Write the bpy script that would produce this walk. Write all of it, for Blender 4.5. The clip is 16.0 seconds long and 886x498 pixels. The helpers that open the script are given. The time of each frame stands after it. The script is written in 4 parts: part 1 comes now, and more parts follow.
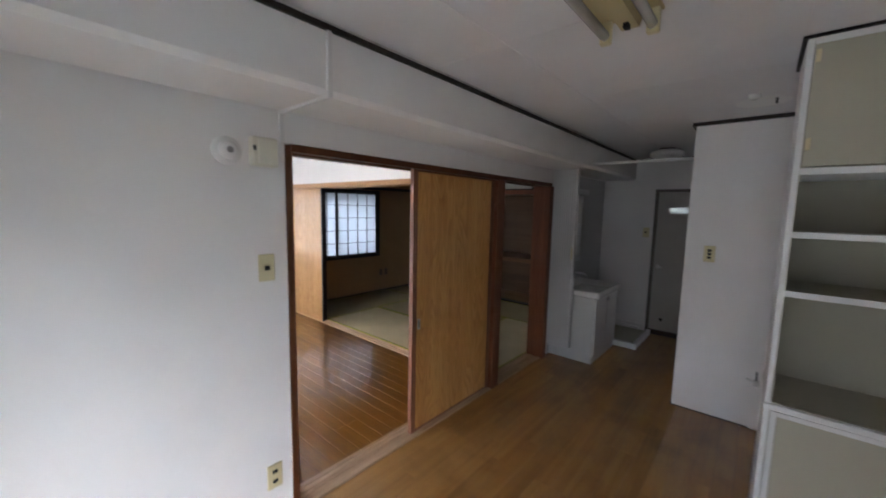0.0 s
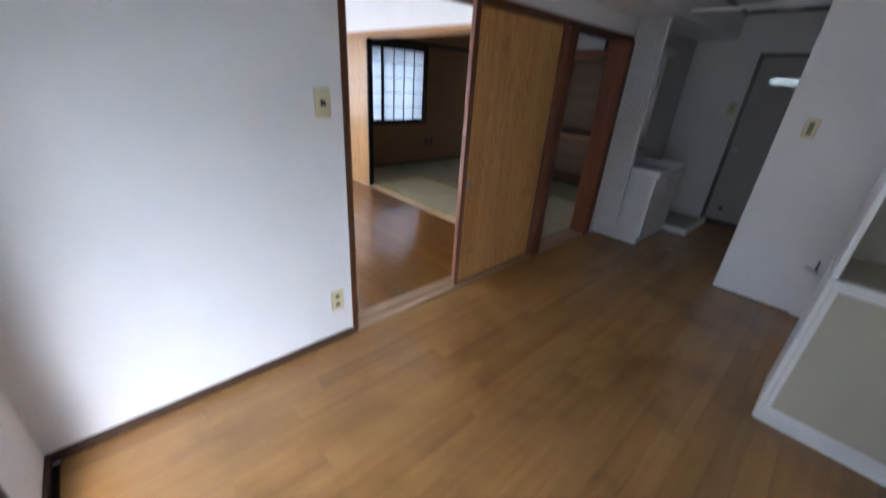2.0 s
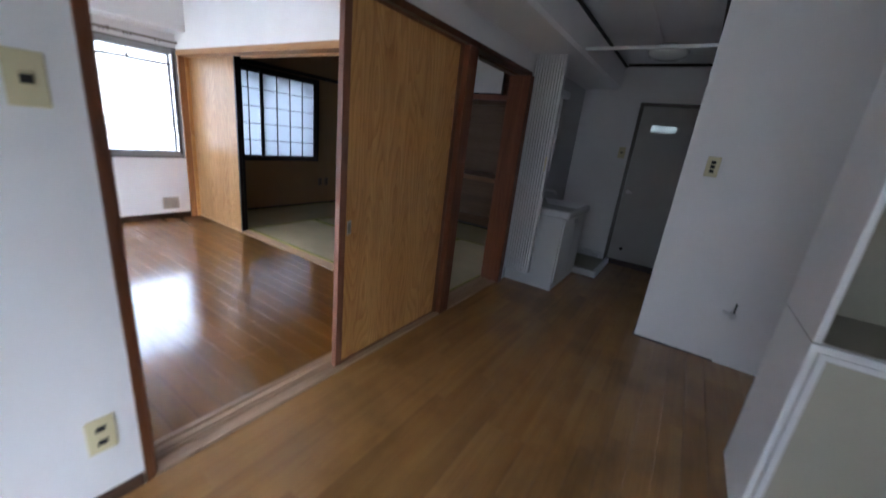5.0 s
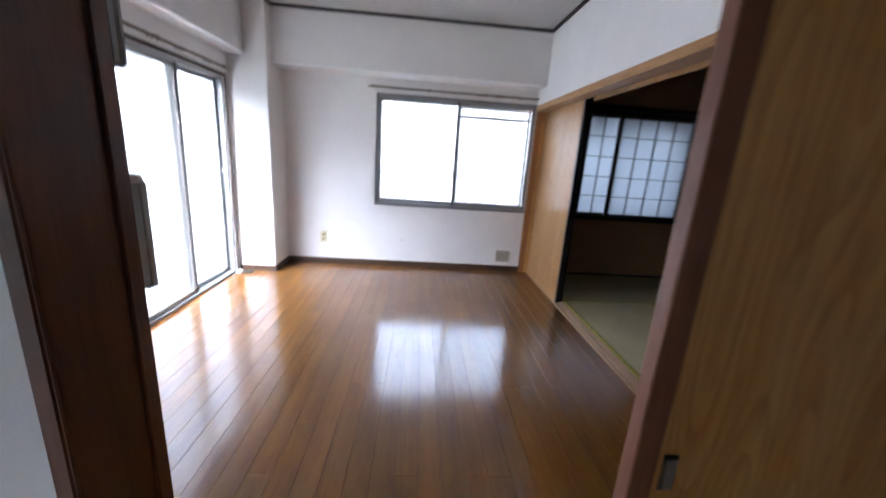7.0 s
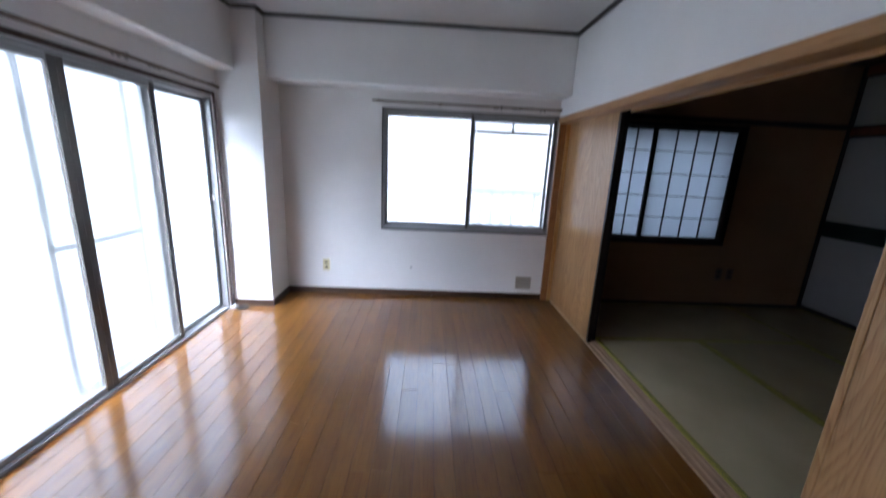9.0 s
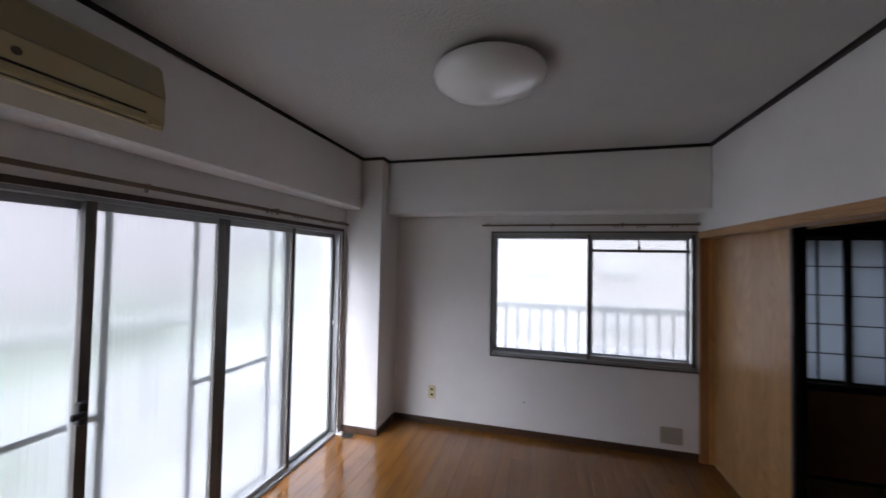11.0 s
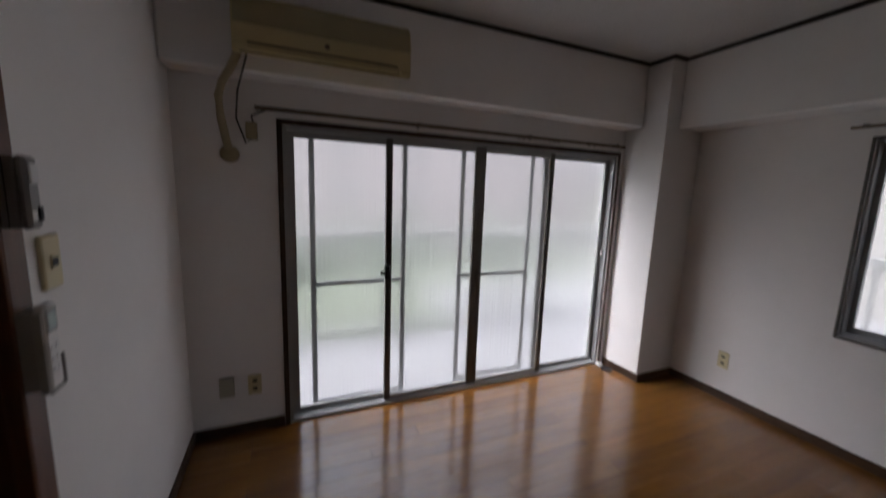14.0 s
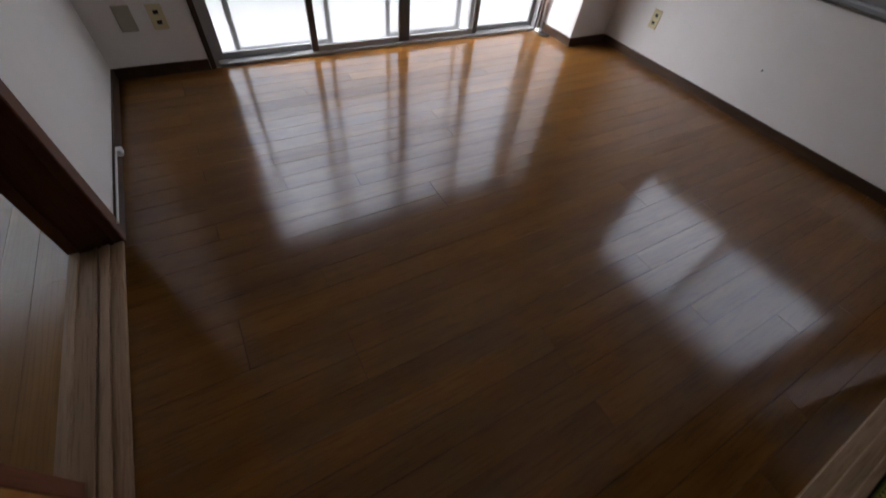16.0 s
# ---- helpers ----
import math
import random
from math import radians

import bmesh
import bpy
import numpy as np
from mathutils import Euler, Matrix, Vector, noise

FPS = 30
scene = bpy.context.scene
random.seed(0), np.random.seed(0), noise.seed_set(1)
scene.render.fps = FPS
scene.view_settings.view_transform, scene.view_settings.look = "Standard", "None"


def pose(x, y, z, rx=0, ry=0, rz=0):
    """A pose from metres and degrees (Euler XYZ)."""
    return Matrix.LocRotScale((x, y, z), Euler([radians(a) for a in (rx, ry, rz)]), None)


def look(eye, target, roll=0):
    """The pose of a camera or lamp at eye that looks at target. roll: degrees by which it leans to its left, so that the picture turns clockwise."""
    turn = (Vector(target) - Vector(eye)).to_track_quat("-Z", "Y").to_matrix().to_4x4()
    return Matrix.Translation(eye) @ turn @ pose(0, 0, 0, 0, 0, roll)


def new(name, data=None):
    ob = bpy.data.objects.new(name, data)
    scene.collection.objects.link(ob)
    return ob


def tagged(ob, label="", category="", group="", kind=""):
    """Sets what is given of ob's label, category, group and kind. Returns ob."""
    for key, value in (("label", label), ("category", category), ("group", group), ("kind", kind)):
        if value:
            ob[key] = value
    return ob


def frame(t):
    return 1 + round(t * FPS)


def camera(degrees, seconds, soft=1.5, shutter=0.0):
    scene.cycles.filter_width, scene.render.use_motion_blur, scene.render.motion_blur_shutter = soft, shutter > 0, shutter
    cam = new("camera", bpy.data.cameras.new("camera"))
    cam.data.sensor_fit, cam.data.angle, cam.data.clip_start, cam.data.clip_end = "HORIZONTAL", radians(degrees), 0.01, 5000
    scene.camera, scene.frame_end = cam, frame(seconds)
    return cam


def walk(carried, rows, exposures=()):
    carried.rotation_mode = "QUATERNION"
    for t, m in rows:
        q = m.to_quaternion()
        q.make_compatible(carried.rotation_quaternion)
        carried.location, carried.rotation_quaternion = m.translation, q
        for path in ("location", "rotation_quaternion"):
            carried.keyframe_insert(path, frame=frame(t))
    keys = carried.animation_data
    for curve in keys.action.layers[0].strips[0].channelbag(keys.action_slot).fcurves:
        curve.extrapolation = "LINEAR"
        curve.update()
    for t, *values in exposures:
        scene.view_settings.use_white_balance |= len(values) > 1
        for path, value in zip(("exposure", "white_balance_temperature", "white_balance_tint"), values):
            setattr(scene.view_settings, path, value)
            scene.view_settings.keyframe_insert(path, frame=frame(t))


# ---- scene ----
cam = camera(100.5, 16.0, 1.6, 0.55)
PATH = [
    (0, (0.461, -1.786, 1.533), (1.969, -0.49, 1.314), 1.2),
    (0.5, (0.437, -1.781, 1.569), (1.84, -0.361, 1.448), 0.4),
    (1, (0.42, -1.757, 1.575), (1.781, -0.299, 1.43), 1.0),
    (1.5, (0.414, -1.743, 1.513), (1.75, -0.316, 1.089), 2.4),
    (2, (0.412, -1.746, 1.384), (1.671, -0.437, 0.546), 3.9),
    (2.5, (0.392, -1.766, 1.22), (1.528, -0.686, -0.022), 5.9),
    (3, (0.373, -1.813, 1.132), (1.383, -0.916, -0.343), 10.1),
    (3.5, (0.394, -1.813, 1.132), (1.427, -0.98, -0.365), 10.9),
    (3.7, (0.422, -1.739, 1.126), (1.611, -0.932, -0.266), 11.9),
    (5.8, (1.351, -1.109, 1.286), (2.959, 0.037, 0.968), 3.8),
    (6, (1.429, -0.959, 1.285), (2.855, 0.399, 0.94), 4.0),
    (6.5, (1.609, -0.709, 1.259), (2.329, 1.135, 0.974), 2.8),
    (7, (1.74, -0.588, 1.24), (1.888, 1.346, 0.751), 4.0),
    (7.5, (1.754, -0.371, 1.166), (1.815, 1.461, 0.365), 4.8),
    (8, (1.727, -0.187, 1.126), (1.829, 1.487, 0.036), 4.9),
    (8.5, (1.731, -0.142, 1.169), (1.812, 1.616, 0.218), 3.3),
    (9, (1.723, -0.162, 1.367), (1.814, 1.78, 0.901), 2.8),
    (9.2, (1.757, -0.22, 1.385), (1.829, 1.749, 1.04), 2.4),
    (11.3, (1.717, 0.155, 1.556), (1.046, 2.038, 1.623), 0.3),
    (11.5, (1.669, 0.225, 1.556), (0.891, 2.067, 1.614), -0.4),
    (12, (1.593, 0.432, 1.575), (0.41, 2.04, 1.704), -0.3),
    (12.5, (1.698, 0.52, 1.566), (0.037, 1.598, 1.848), -2.3),
    (13, (1.898, 0.553, 1.581), (0.054, 1.302, 1.769), -0.3),
    (13.5, (2.115, 0.532, 1.538), (0.257, 1.27, 1.587), 0.6),
    (14, (2.272, 0.521, 1.435), (0.452, 1.294, 1.135), 2.0),
    (14.5, (2.397, 0.538, 1.345), (0.669, 1.314, 0.701), 2.5),
    (15, (2.466, 0.529, 1.259), (0.979, 1.384, 0.231), 4.5),
    (15.5, (2.536, 0.509, 1.169), (1.335, 1.341, -0.196), 8.4),
    (16, (2.592, 0.513, 1.148), (1.548, 1.264, -0.384), 8.9),
]
EXPOSURES = [(0, 5.0, 5850, 13), (1.5, 5.1, 5500, 13), (3.5, 4.95, 5250, 11), (6, 4.85, 5350, 13), (7, 4.2, 5400, 13), (8, 3.7, 5300, 13), (9, 3.5, 5150, 12), (11.5, 2.2, 6000, 16), (12.5, 1.8, 6350, 17), (13.5, 1.8, 6350, 18), (14, 1.9, 6200, 17), (15, 2.2, 6150, 15), (16, 2.55, 6150, 14)]
walk(cam, [(t, look(eye, target, roll)) for t, eye, target, roll in PATH], EXPOSURES)

# ---- world, sun, exposure ----
world = bpy.data.worlds.new("overcast_sky")
scene.world = world
world.use_nodes = True
_nt = world.node_tree
_bg = _nt.nodes["Background"]
_sky = _nt.nodes.new("ShaderNodeTexSky")
_sky.sky_type = "NISHITA"
_sky.sun_disc = False
_sky.sun_elevation = radians(55)
_sky.sun_rotation = radians(192)
_sky.air_density = 1.0
_sky.dust_density = 6.0
_hs = _nt.nodes.new("ShaderNodeHueSaturation")
_hs.inputs["Saturation"].default_value = 0.25
_nt.links.new(_sky.outputs[0], _hs.inputs["Color"])
_nt.links.new(_hs.outputs[0], _bg.inputs[0])
_bg.inputs[1].default_value = 0.15
_sun = bpy.data.lights.new("sun", "SUN")
_sun.energy, _sun.angle, _sun.color = 0.5, radians(85), (1.0, 0.99, 0.97)
sun = new("sun", _sun)
sun.matrix_world = look((-3, -14, 20), (0, 0, 0))


# ---- materials ----
def ramp(nt, fac, stops):
    n = nt.nodes.new("ShaderNodeValToRGB")
    el = n.color_ramp.elements
    while len(el) < len(stops):
        el.new(0.5)
    for e, (p, c) in zip(el, stops):
        e.position, e.color = p, (*c, 1)
    nt.links.new(fac, n.inputs[0])
    return n.outputs[0]


def node(nt, kind, **values):
    n = nt.nodes.new(kind)
    for k, v in values.items():
        n.inputs[k.replace("_", " ")].default_value = v
    return n


def coords(nt, scale=(1, 1, 1), turn=(0, 0, 0), per_object=False):
    tc = nt.nodes.new("ShaderNodeTexCoord")
    mp = nt.nodes.new("ShaderNodeMapping")
    mp.inputs["Scale"].default_value = scale
    mp.inputs["Rotation"].default_value = turn
    nt.links.new(tc.outputs["Object"], mp.inputs["Vector"])
    if per_object:
        oi = nt.nodes.new("ShaderNodeObjectInfo")
        mul = nt.nodes.new("ShaderNodeVectorMath")
        mul.operation = "SCALE"
        mul.inputs[0].default_value = (37.0, 91.0, 53.0)
        nt.links.new(oi.outputs["Random"], mul.inputs["Scale"])
        nt.links.new(mul.outputs[0], mp.inputs["Location"])
    return mp.outputs[0]


def base_mat(name, rough=0.5, metal=0.0, spec=0.5, coat=0.0):
    m = bpy.data.materials.new(name)
    m.use_nodes = True
    nt = m.node_tree
    b = nt.nodes["Principled BSDF"]
    b.inputs["Roughness"].default_value = rough
    b.inputs["Metallic"].default_value = metal
    b.inputs["Specular IOR Level"].default_value = spec
    b.inputs["Coat Weight"].default_value = coat
    b.inputs["Coat Roughness"].default_value = 0.09
    b.inputs["Coat IOR"].default_value = 1.6
    return m, nt, b


def bump(nt, b, height, strength, dist=0.002):
    n = nt.nodes.new("ShaderNodeBump")
    n.inputs["Strength"].default_value = strength
    n.inputs["Distance"].default_value = dist
    nt.links.new(height, n.inputs["Height"])
    nt.links.new(n.outputs[0], b.inputs["Normal"])


def painted(name, c, rough=0.6, grain=180.0, relief=0.15, stain=0.05, metal=0.0, spec=0.4, dist=0.002):
    """A plain surface with soft large stains and a fine relief."""
    m, nt, b = base_mat(name, rough, metal, spec)
    co = coords(nt)
    big = node(nt, "ShaderNodeTexNoise", Scale=1.7, Detail=5.0, Roughness=0.65)
    nt.links.new(co, big.inputs["Vector"])
    lo = tuple(max(0.0, v * (1 - stain)) for v in c)
    hi = tuple(min(1.0, v * (1 + stain)) for v in c)
    nt.links.new(ramp(nt, big.outputs[0], [(0.3, lo), (0.7, hi)]), b.inputs["Base Color"])
    fine = node(nt, "ShaderNodeTexNoise", Scale=grain, Detail=3.0)
    nt.links.new(co, fine.inputs["Vector"])
    bump(nt, b, fine.outputs[0], relief, dist)
    return m


def wood(name, dark, mid, light, axis="z", rough=0.35, grain=1.0, per_object=True, coat=0.0, vary=0.25, relief=0.12, spec=0.4, figure=0.0, pore=0.8, worn=0.0, cathedral=0.0):
    """Veneer or board with grain along an axis."""
    m, nt, b = base_mat(name, rough, 0.0, spec, coat)
    s = {"x": (1.2, 22, 22), "y": (22, 1.2, 22), "z": (22, 22, 1.2)}[axis]
    co = coords(nt, tuple(v * grain for v in s), per_object=per_object)
    n1 = node(nt, "ShaderNodeTexNoise", Scale=1.0, Detail=6.0, Roughness=0.62, Distortion=0.6)
    nt.links.new(co, n1.inputs["Vector"])
    col = ramp(nt, n1.outputs[0], [(0.28, dark), (0.5, mid), (0.75, light)])
    s2 = {"x": (9, 160, 160), "y": (160, 9, 160), "z": (160, 160, 9)}[axis]
    co2 = coords(nt, s2, per_object=per_object)
    n2 = node(nt, "ShaderNodeTexNoise", Scale=1.0, Detail=3.0)
    nt.links.new(co2, n2.inputs["Vector"])
    pores = ramp(nt, n2.outputs[0], [(0.36, (0.74, 0.7, 0.66)), (0.48, (1, 1, 1))])
    mix = nt.nodes.new("ShaderNodeMix")
    mix.data_type, mix.blend_type = "RGBA", "MULTIPLY"
    mix.inputs["Factor"].default_value = pore
    nt.links.new(col, mix.inputs["A"])
    nt.links.new(pores, mix.inputs["B"])
    hsv = nt.nodes.new("ShaderNodeHueSaturation")
    oi = nt.nodes.new("ShaderNodeObjectInfo")
    mr = nt.nodes.new("ShaderNodeMapRange")
    mr.inputs["To Min"].default_value, mr.inputs["To Max"].default_value = 1 - vary, 1 + vary
    nt.links.new(oi.outputs["Random"], mr.inputs["Value"])
    nt.links.new(mr.outputs[0], hsv.inputs["Value"])
    tone = mix.outputs["Result"]
    if figure > 0:
        s3 = {"x": (1.3, 15, 15), "y": (15, 1.3, 15), "z": (15, 15, 1.3)}[axis]
        wv = node(nt, "ShaderNodeTexWave", Scale=1.6, Distortion=7.0, Detail=3.0, Detail_Scale=1.2)
        wv.bands_direction = {"x": "Y", "y": "X", "z": "DIAGONAL"}[axis]
        nt.links.new(coords(nt, s3, per_object=True), wv.inputs["Vector"])
        lines = ramp(nt, wv.outputs["Fac"], [(0.0, (0.62, 0.54, 0.47)), (0.22, (1, 1, 1))])
        patch = node(nt, "ShaderNodeTexNoise", Scale=0.5, Detail=2.0)
        nt.links.new(coords(nt, s3, per_object=True), patch.inputs["Vector"])
        amount = nt.nodes.new("ShaderNodeMapRange")
        amount.inputs["From Min"].default_value, amount.inputs["From Max"].default_value = 0.42, 0.62
        amount.inputs["To Max"].default_value = figure * 1.6
        nt.links.new(patch.outputs[0], amount.inputs["Value"])
        m3 = nt.nodes.new("ShaderNodeMix")
        m3.data_type, m3.blend_type = "RGBA", "MULTIPLY"
        nt.links.new(amount.outputs[0], m3.inputs["Factor"])
        nt.links.new(tone, m3.inputs["A"])
        nt.links.new(lines, m3.inputs["B"])
        tone = m3.outputs["Result"]
    if cathedral > 0:
        # growth rings cut flat: contour lines of a stretched field
        field = node(nt, "ShaderNodeTexNoise", Scale=1.0, Detail=1.6, Roughness=0.35, Distortion=0.15)
        nt.links.new(coords(nt, {"x": (0.75, 5, 5), "y": (5, 0.75, 5), "z": (5, 5, 0.75)}[axis], per_object=True), field.inputs["Vector"])
        rings = nt.nodes.new("ShaderNodeMath")
        rings.operation = "MULTIPLY"
        rings.inputs[1].default_value = 26.0
        nt.links.new(field.outputs[0], rings.inputs[0])
        fold = nt.nodes.new("ShaderNodeMath")
        fold.operation = "FRACT"
        nt.links.new(rings.outputs[0], fold.inputs[0])
        ring_tone = ramp(nt, fold.outputs[0], [(0.0, (0.74, 0.62, 0.5)), (0.12, (0.8, 0.7, 0.6)), (0.55, (1, 1, 1)), (0.93, (1.03, 1.03, 1.03)), (1.0, (0.74, 0.62, 0.5))])
        m5 = nt.nodes.new("ShaderNodeMix")
        m5.data_type, m5.blend_type = "RGBA", "MULTIPLY"
        m5.inputs["Factor"].default_value = cathedral
        nt.links.new(tone, m5.inputs["A"])
        nt.links.new(ring_tone, m5.inputs["B"])
        tone = m5.outputs["Result"]
    if worn > 0:
        geo = nt.nodes.new("ShaderNodeNewGeometry")
        wn = node(nt, "ShaderNodeTexNoise", Scale=1.9, Detail=6.0, Roughness=0.6, Distortion=0.4)
        nt.links.new(geo.outputs["Position"], wn.inputs["Vector"])
        patina = ramp(nt, wn.outputs[0], [(0.32, (1 - worn, 1 - worn, 1 - 1.2 * worn)), (0.5, (1, 1, 1)), (0.68, (1 + 0.5 * worn, 1 + 0.6 * worn, 1 + 0.3 * worn))])
        m4 = nt.nodes.new("ShaderNodeMix")
        m4.data_type, m4.blend_type = "RGBA", "MULTIPLY"
        m4.inputs["Factor"].default_value = 1.0
        nt.links.new(tone, m4.inputs["A"])
        nt.links.new(patina, m4.inputs["B"])
        tone = m4.outputs["Result"]
    nt.links.new(tone, hsv.inputs["Color"])
    nt.links.new(hsv.outputs[0], b.inputs["Base Color"])
    big = node(nt, "ShaderNodeTexNoise", Scale=3.0, Detail=4.0)
    nt.links.new(coords(nt), big.inputs["Vector"])
    rr = nt.nodes.new("ShaderNodeMapRange")
    rr.inputs["To Min"].default_value, rr.inputs["To Max"].default_value = rough * 0.75, rough * 1.3
    nt.links.new(big.outputs[0], rr.inputs["Value"])
    nt.links.new(rr.outputs[0], b.inputs["Roughness"])
    bump(nt, b, n2.outputs[0], relief, 0.0006)
    return m


WALL = painted("white_wallpaper", (0.79, 0.768, 0.75), 0.75, 260, 0.35, 0.035)
CEIL = painted("ceiling_board", (0.7, 0.69, 0.69), 0.8, 120, 0.12, 0.04)
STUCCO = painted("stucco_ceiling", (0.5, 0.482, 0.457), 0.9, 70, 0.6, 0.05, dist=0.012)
STRIP = wood("dark_trim", (0.012, 0.008, 0.006), (0.022, 0.014, 0.01), (0.035, 0.022, 0.016), "x", 0.5)
BASEB = wood("dark_baseboard", (0.04, 0.02, 0.012), (0.062, 0.032, 0.018), (0.09, 0.048, 0.028), "x", 0.4)
FLOOR_L = wood("living_floorboard", (0.118, 0.046, 0.007), (0.162, 0.066, 0.01), (0.208, 0.089, 0.015), "y", 0.4, 0.5, coat=1.0, vary=0.12, relief=0.005, spec=0.08, worn=0.15)
FLOOR_K = wood("kitchen_floorboard", (0.235, 0.115, 0.034), (0.295, 0.148, 0.046), (0.352, 0.183, 0.061), "x", 0.42, 0.5, coat=1.0, vary=0.1, relief=0.02, spec=0.08, figure=0.22, pore=0.16, worn=0.26)
for _m, _r in ((FLOOR_L, 0.145), (FLOOR_K, 0.2)):
    _m.node_tree.nodes["Principled BSDF"].inputs["Coat Roughness"].default_value = _r
FLOOR_L.node_tree.nodes["Principled BSDF"].inputs["Coat IOR"].default_value = 1.7
GAP = painted("floor_joint", (0.03, 0.015, 0.008), 0.8)
OAK = wood("oak_veneer", (0.46, 0.225, 0.064), (0.57, 0.295, 0.092), (0.65, 0.37, 0.13), "z", 0.35, 0.45, vary=0.05, cathedral=0.68)
OAK_PALE = wood("pale_oak_veneer", (0.37, 0.205, 0.076), (0.43, 0.247, 0.097), (0.48, 0.285, 0.118), "z", 0.32, 0.5, vary=0.05, cathedral=0.68)
FRAME = wood("redbrown_frame", (0.12, 0.036, 0.015), (0.17, 0.055, 0.023), (0.22, 0.08, 0.035), "z", 0.38, vary=0.08)
JAMB = wood("dark_jamb", (0.075, 0.024, 0.008), (0.105, 0.035, 0.012), (0.135, 0.047, 0.017), "z", 0.35, vary=0.08)
POSTW = wood("orange_brown_post", (0.24, 0.095, 0.03), (0.33, 0.14, 0.045), (0.4, 0.18, 0.065), "z", 0.4, vary=0.05)
CLOSETW = wood("aged_closet_wood", (0.16, 0.075, 0.03), (0.23, 0.115, 0.047), (0.29, 0.155, 0.068), "y", 0.5, vary=0.05)
HEADW = wood("aged_head_rail", (0.3, 0.15, 0.055), (0.38, 0.205, 0.08), (0.45, 0.255, 0.11), "y", 0.45, vary=0.05)
CASING = wood("dark_window_casing", (0.03, 0.016, 0.01), (0.048, 0.026, 0.016), (0.066, 0.038, 0.024), "z", 0.45, vary=0.05)
SILLW = wood("worn_threshold", (0.25, 0.155, 0.09), (0.36, 0.235, 0.14), (0.45, 0.31, 0.195), "x", 0.5, vary=0.1)
SILLY = wood("worn_threshold_long", (0.3, 0.185, 0.1), (0.42, 0.28, 0.16), (0.52, 0.36, 0.22), "y", 0.5, vary=0.1)
PALEW = wood("pale_sill_wood", (0.28, 0.165, 0.055), (0.37, 0.23, 0.083), (0.44, 0.29, 0.12), "y", 0.4, vary=0.05)
STILE = wood("worn_brown_stile", (0.13, 0.05, 0.026), (0.19, 0.075, 0.04), (0.24, 0.1, 0.055), "z", 0.4, vary=0.05)
BLACKW = wood("black_lacquer", (0.008, 0.005, 0.004), (0.014, 0.009, 0.007), (0.022, 0.015, 0.012), "z", 0.4)
SAND = painted("brown_sand_wall", (0.31, 0.19, 0.1), 0.95, 420, 0.5, 0.1)
DARKCEIL = wood("brown_board_ceiling", (0.09, 0.05, 0.025), (0.14, 0.08, 0.04), (0.18, 0.11, 0.06), "y", 0.6, 0.4)
CREAM = painted("cream_plastic", (0.62, 0.55, 0.33), 0.4, 300, 0.03, 0.03)
IVORY = painted("ivory_plastic", (0.7, 0.67, 0.55), 0.4, 300, 0.03, 0.03)
ACPLASTIC = painted("yellowed_plastic", (0.48, 0.395, 0.205), 0.38, 300, 0.03, 0.05)
DUCT = painted("aged_duct_wrap", (0.36, 0.3, 0.185), 0.6, 120, 0.1, 0.12)
ACGRILLE = painted("yellowed_grille_plastic", (0.32, 0.272, 0.155), 0.45, 300, 0.05, 0.05)
WHITEP = painted("white_plastic", (0.72, 0.71, 0.69), 0.35, 300, 0.03, 0.03)
VINYL = painted("white_vinyl", (0.7, 0.69, 0.68), 0.5, 200, 0.08, 0.04)
ENAMEL = painted("white_enamel", (0.75, 0.75, 0.74), 0.15, 100, 0.02, 0.03)
BROWNP = painted("brown_plastic", (0.14, 0.1, 0.065), 0.5)
BLACK = painted("black_slot", (0.012, 0.012, 0.012), 0.5)
GREYP = painted("grey_plastic", (0.22, 0.215, 0.21), 0.4)
VENTB = painted("beige_vent_paint", (0.44, 0.385, 0.31), 0.5)
HOLDER = painted("pale_grey_holder", (0.4, 0.39, 0.36), 0.4)
LCD = painted("lcd", (0.3, 0.38, 0.39), 0.2)
CABWHITE = painted("white_cabinet_paint", (0.68, 0.68, 0.67), 0.4, 160, 0.08, 0.04)
CABBEIGE = painted("beige_cabinet_panel", (0.4, 0.375, 0.29), 0.55, 160, 0.1, 0.05)
KITWHITE = painted("white_laminate", (0.68, 0.68, 0.68), 0.35, 160, 0.05, 0.03)
NICKEL = painted("brushed_nickel", (0.62, 0.6, 0.57), 0.35, 300, 0.03, 0.05, metal=0.4)
STEEL = painted("steel", (0.5, 0.5, 0.5), 0.3, 300, 0.03, 0.05, metal=1.0)
ALU = painted("anodised_aluminium", (0.33, 0.335, 0.335), 0.4, 300, 0.04, 0.08, metal=0.45)
ALUD = painted("dark_anodised_aluminium", (0.12, 0.11, 0.1), 0.4, 300, 0.04, 0.08, metal=0.4)
DOORGREY = painted("grey_steel_door_paint", (0.41, 0.385, 0.345), 0.45, 90, 0.06, 0.05)
TILE = painted("grey_tile", (0.48, 0.47, 0.45), 0.3, 60, 0.05, 0.06)
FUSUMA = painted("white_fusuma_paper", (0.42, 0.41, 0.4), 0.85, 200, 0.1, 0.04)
FUSGREEN = painted("dark_green_band", (0.015, 0.035, 0.028), 0.8)
RAILPAINT = painted("pale_railing_paint", (0.42, 0.43, 0.42), 0.5)
CONCRETE = painted("balcony_concrete", (0.21, 0.21, 0.215), 0.9, 40, 0.3, 0.12)
HOUSEW = painted("pale_facade", (0.46, 0.415, 0.41), 0.85, 30, 0.2, 0.06)
HOUSEN = painted("grey_facade", (0.225, 0.219, 0.209), 0.85, 30, 0.2, 0.06)
FARWIN = painted("far_window_pane", (0.235, 0.232, 0.225), 0.5)
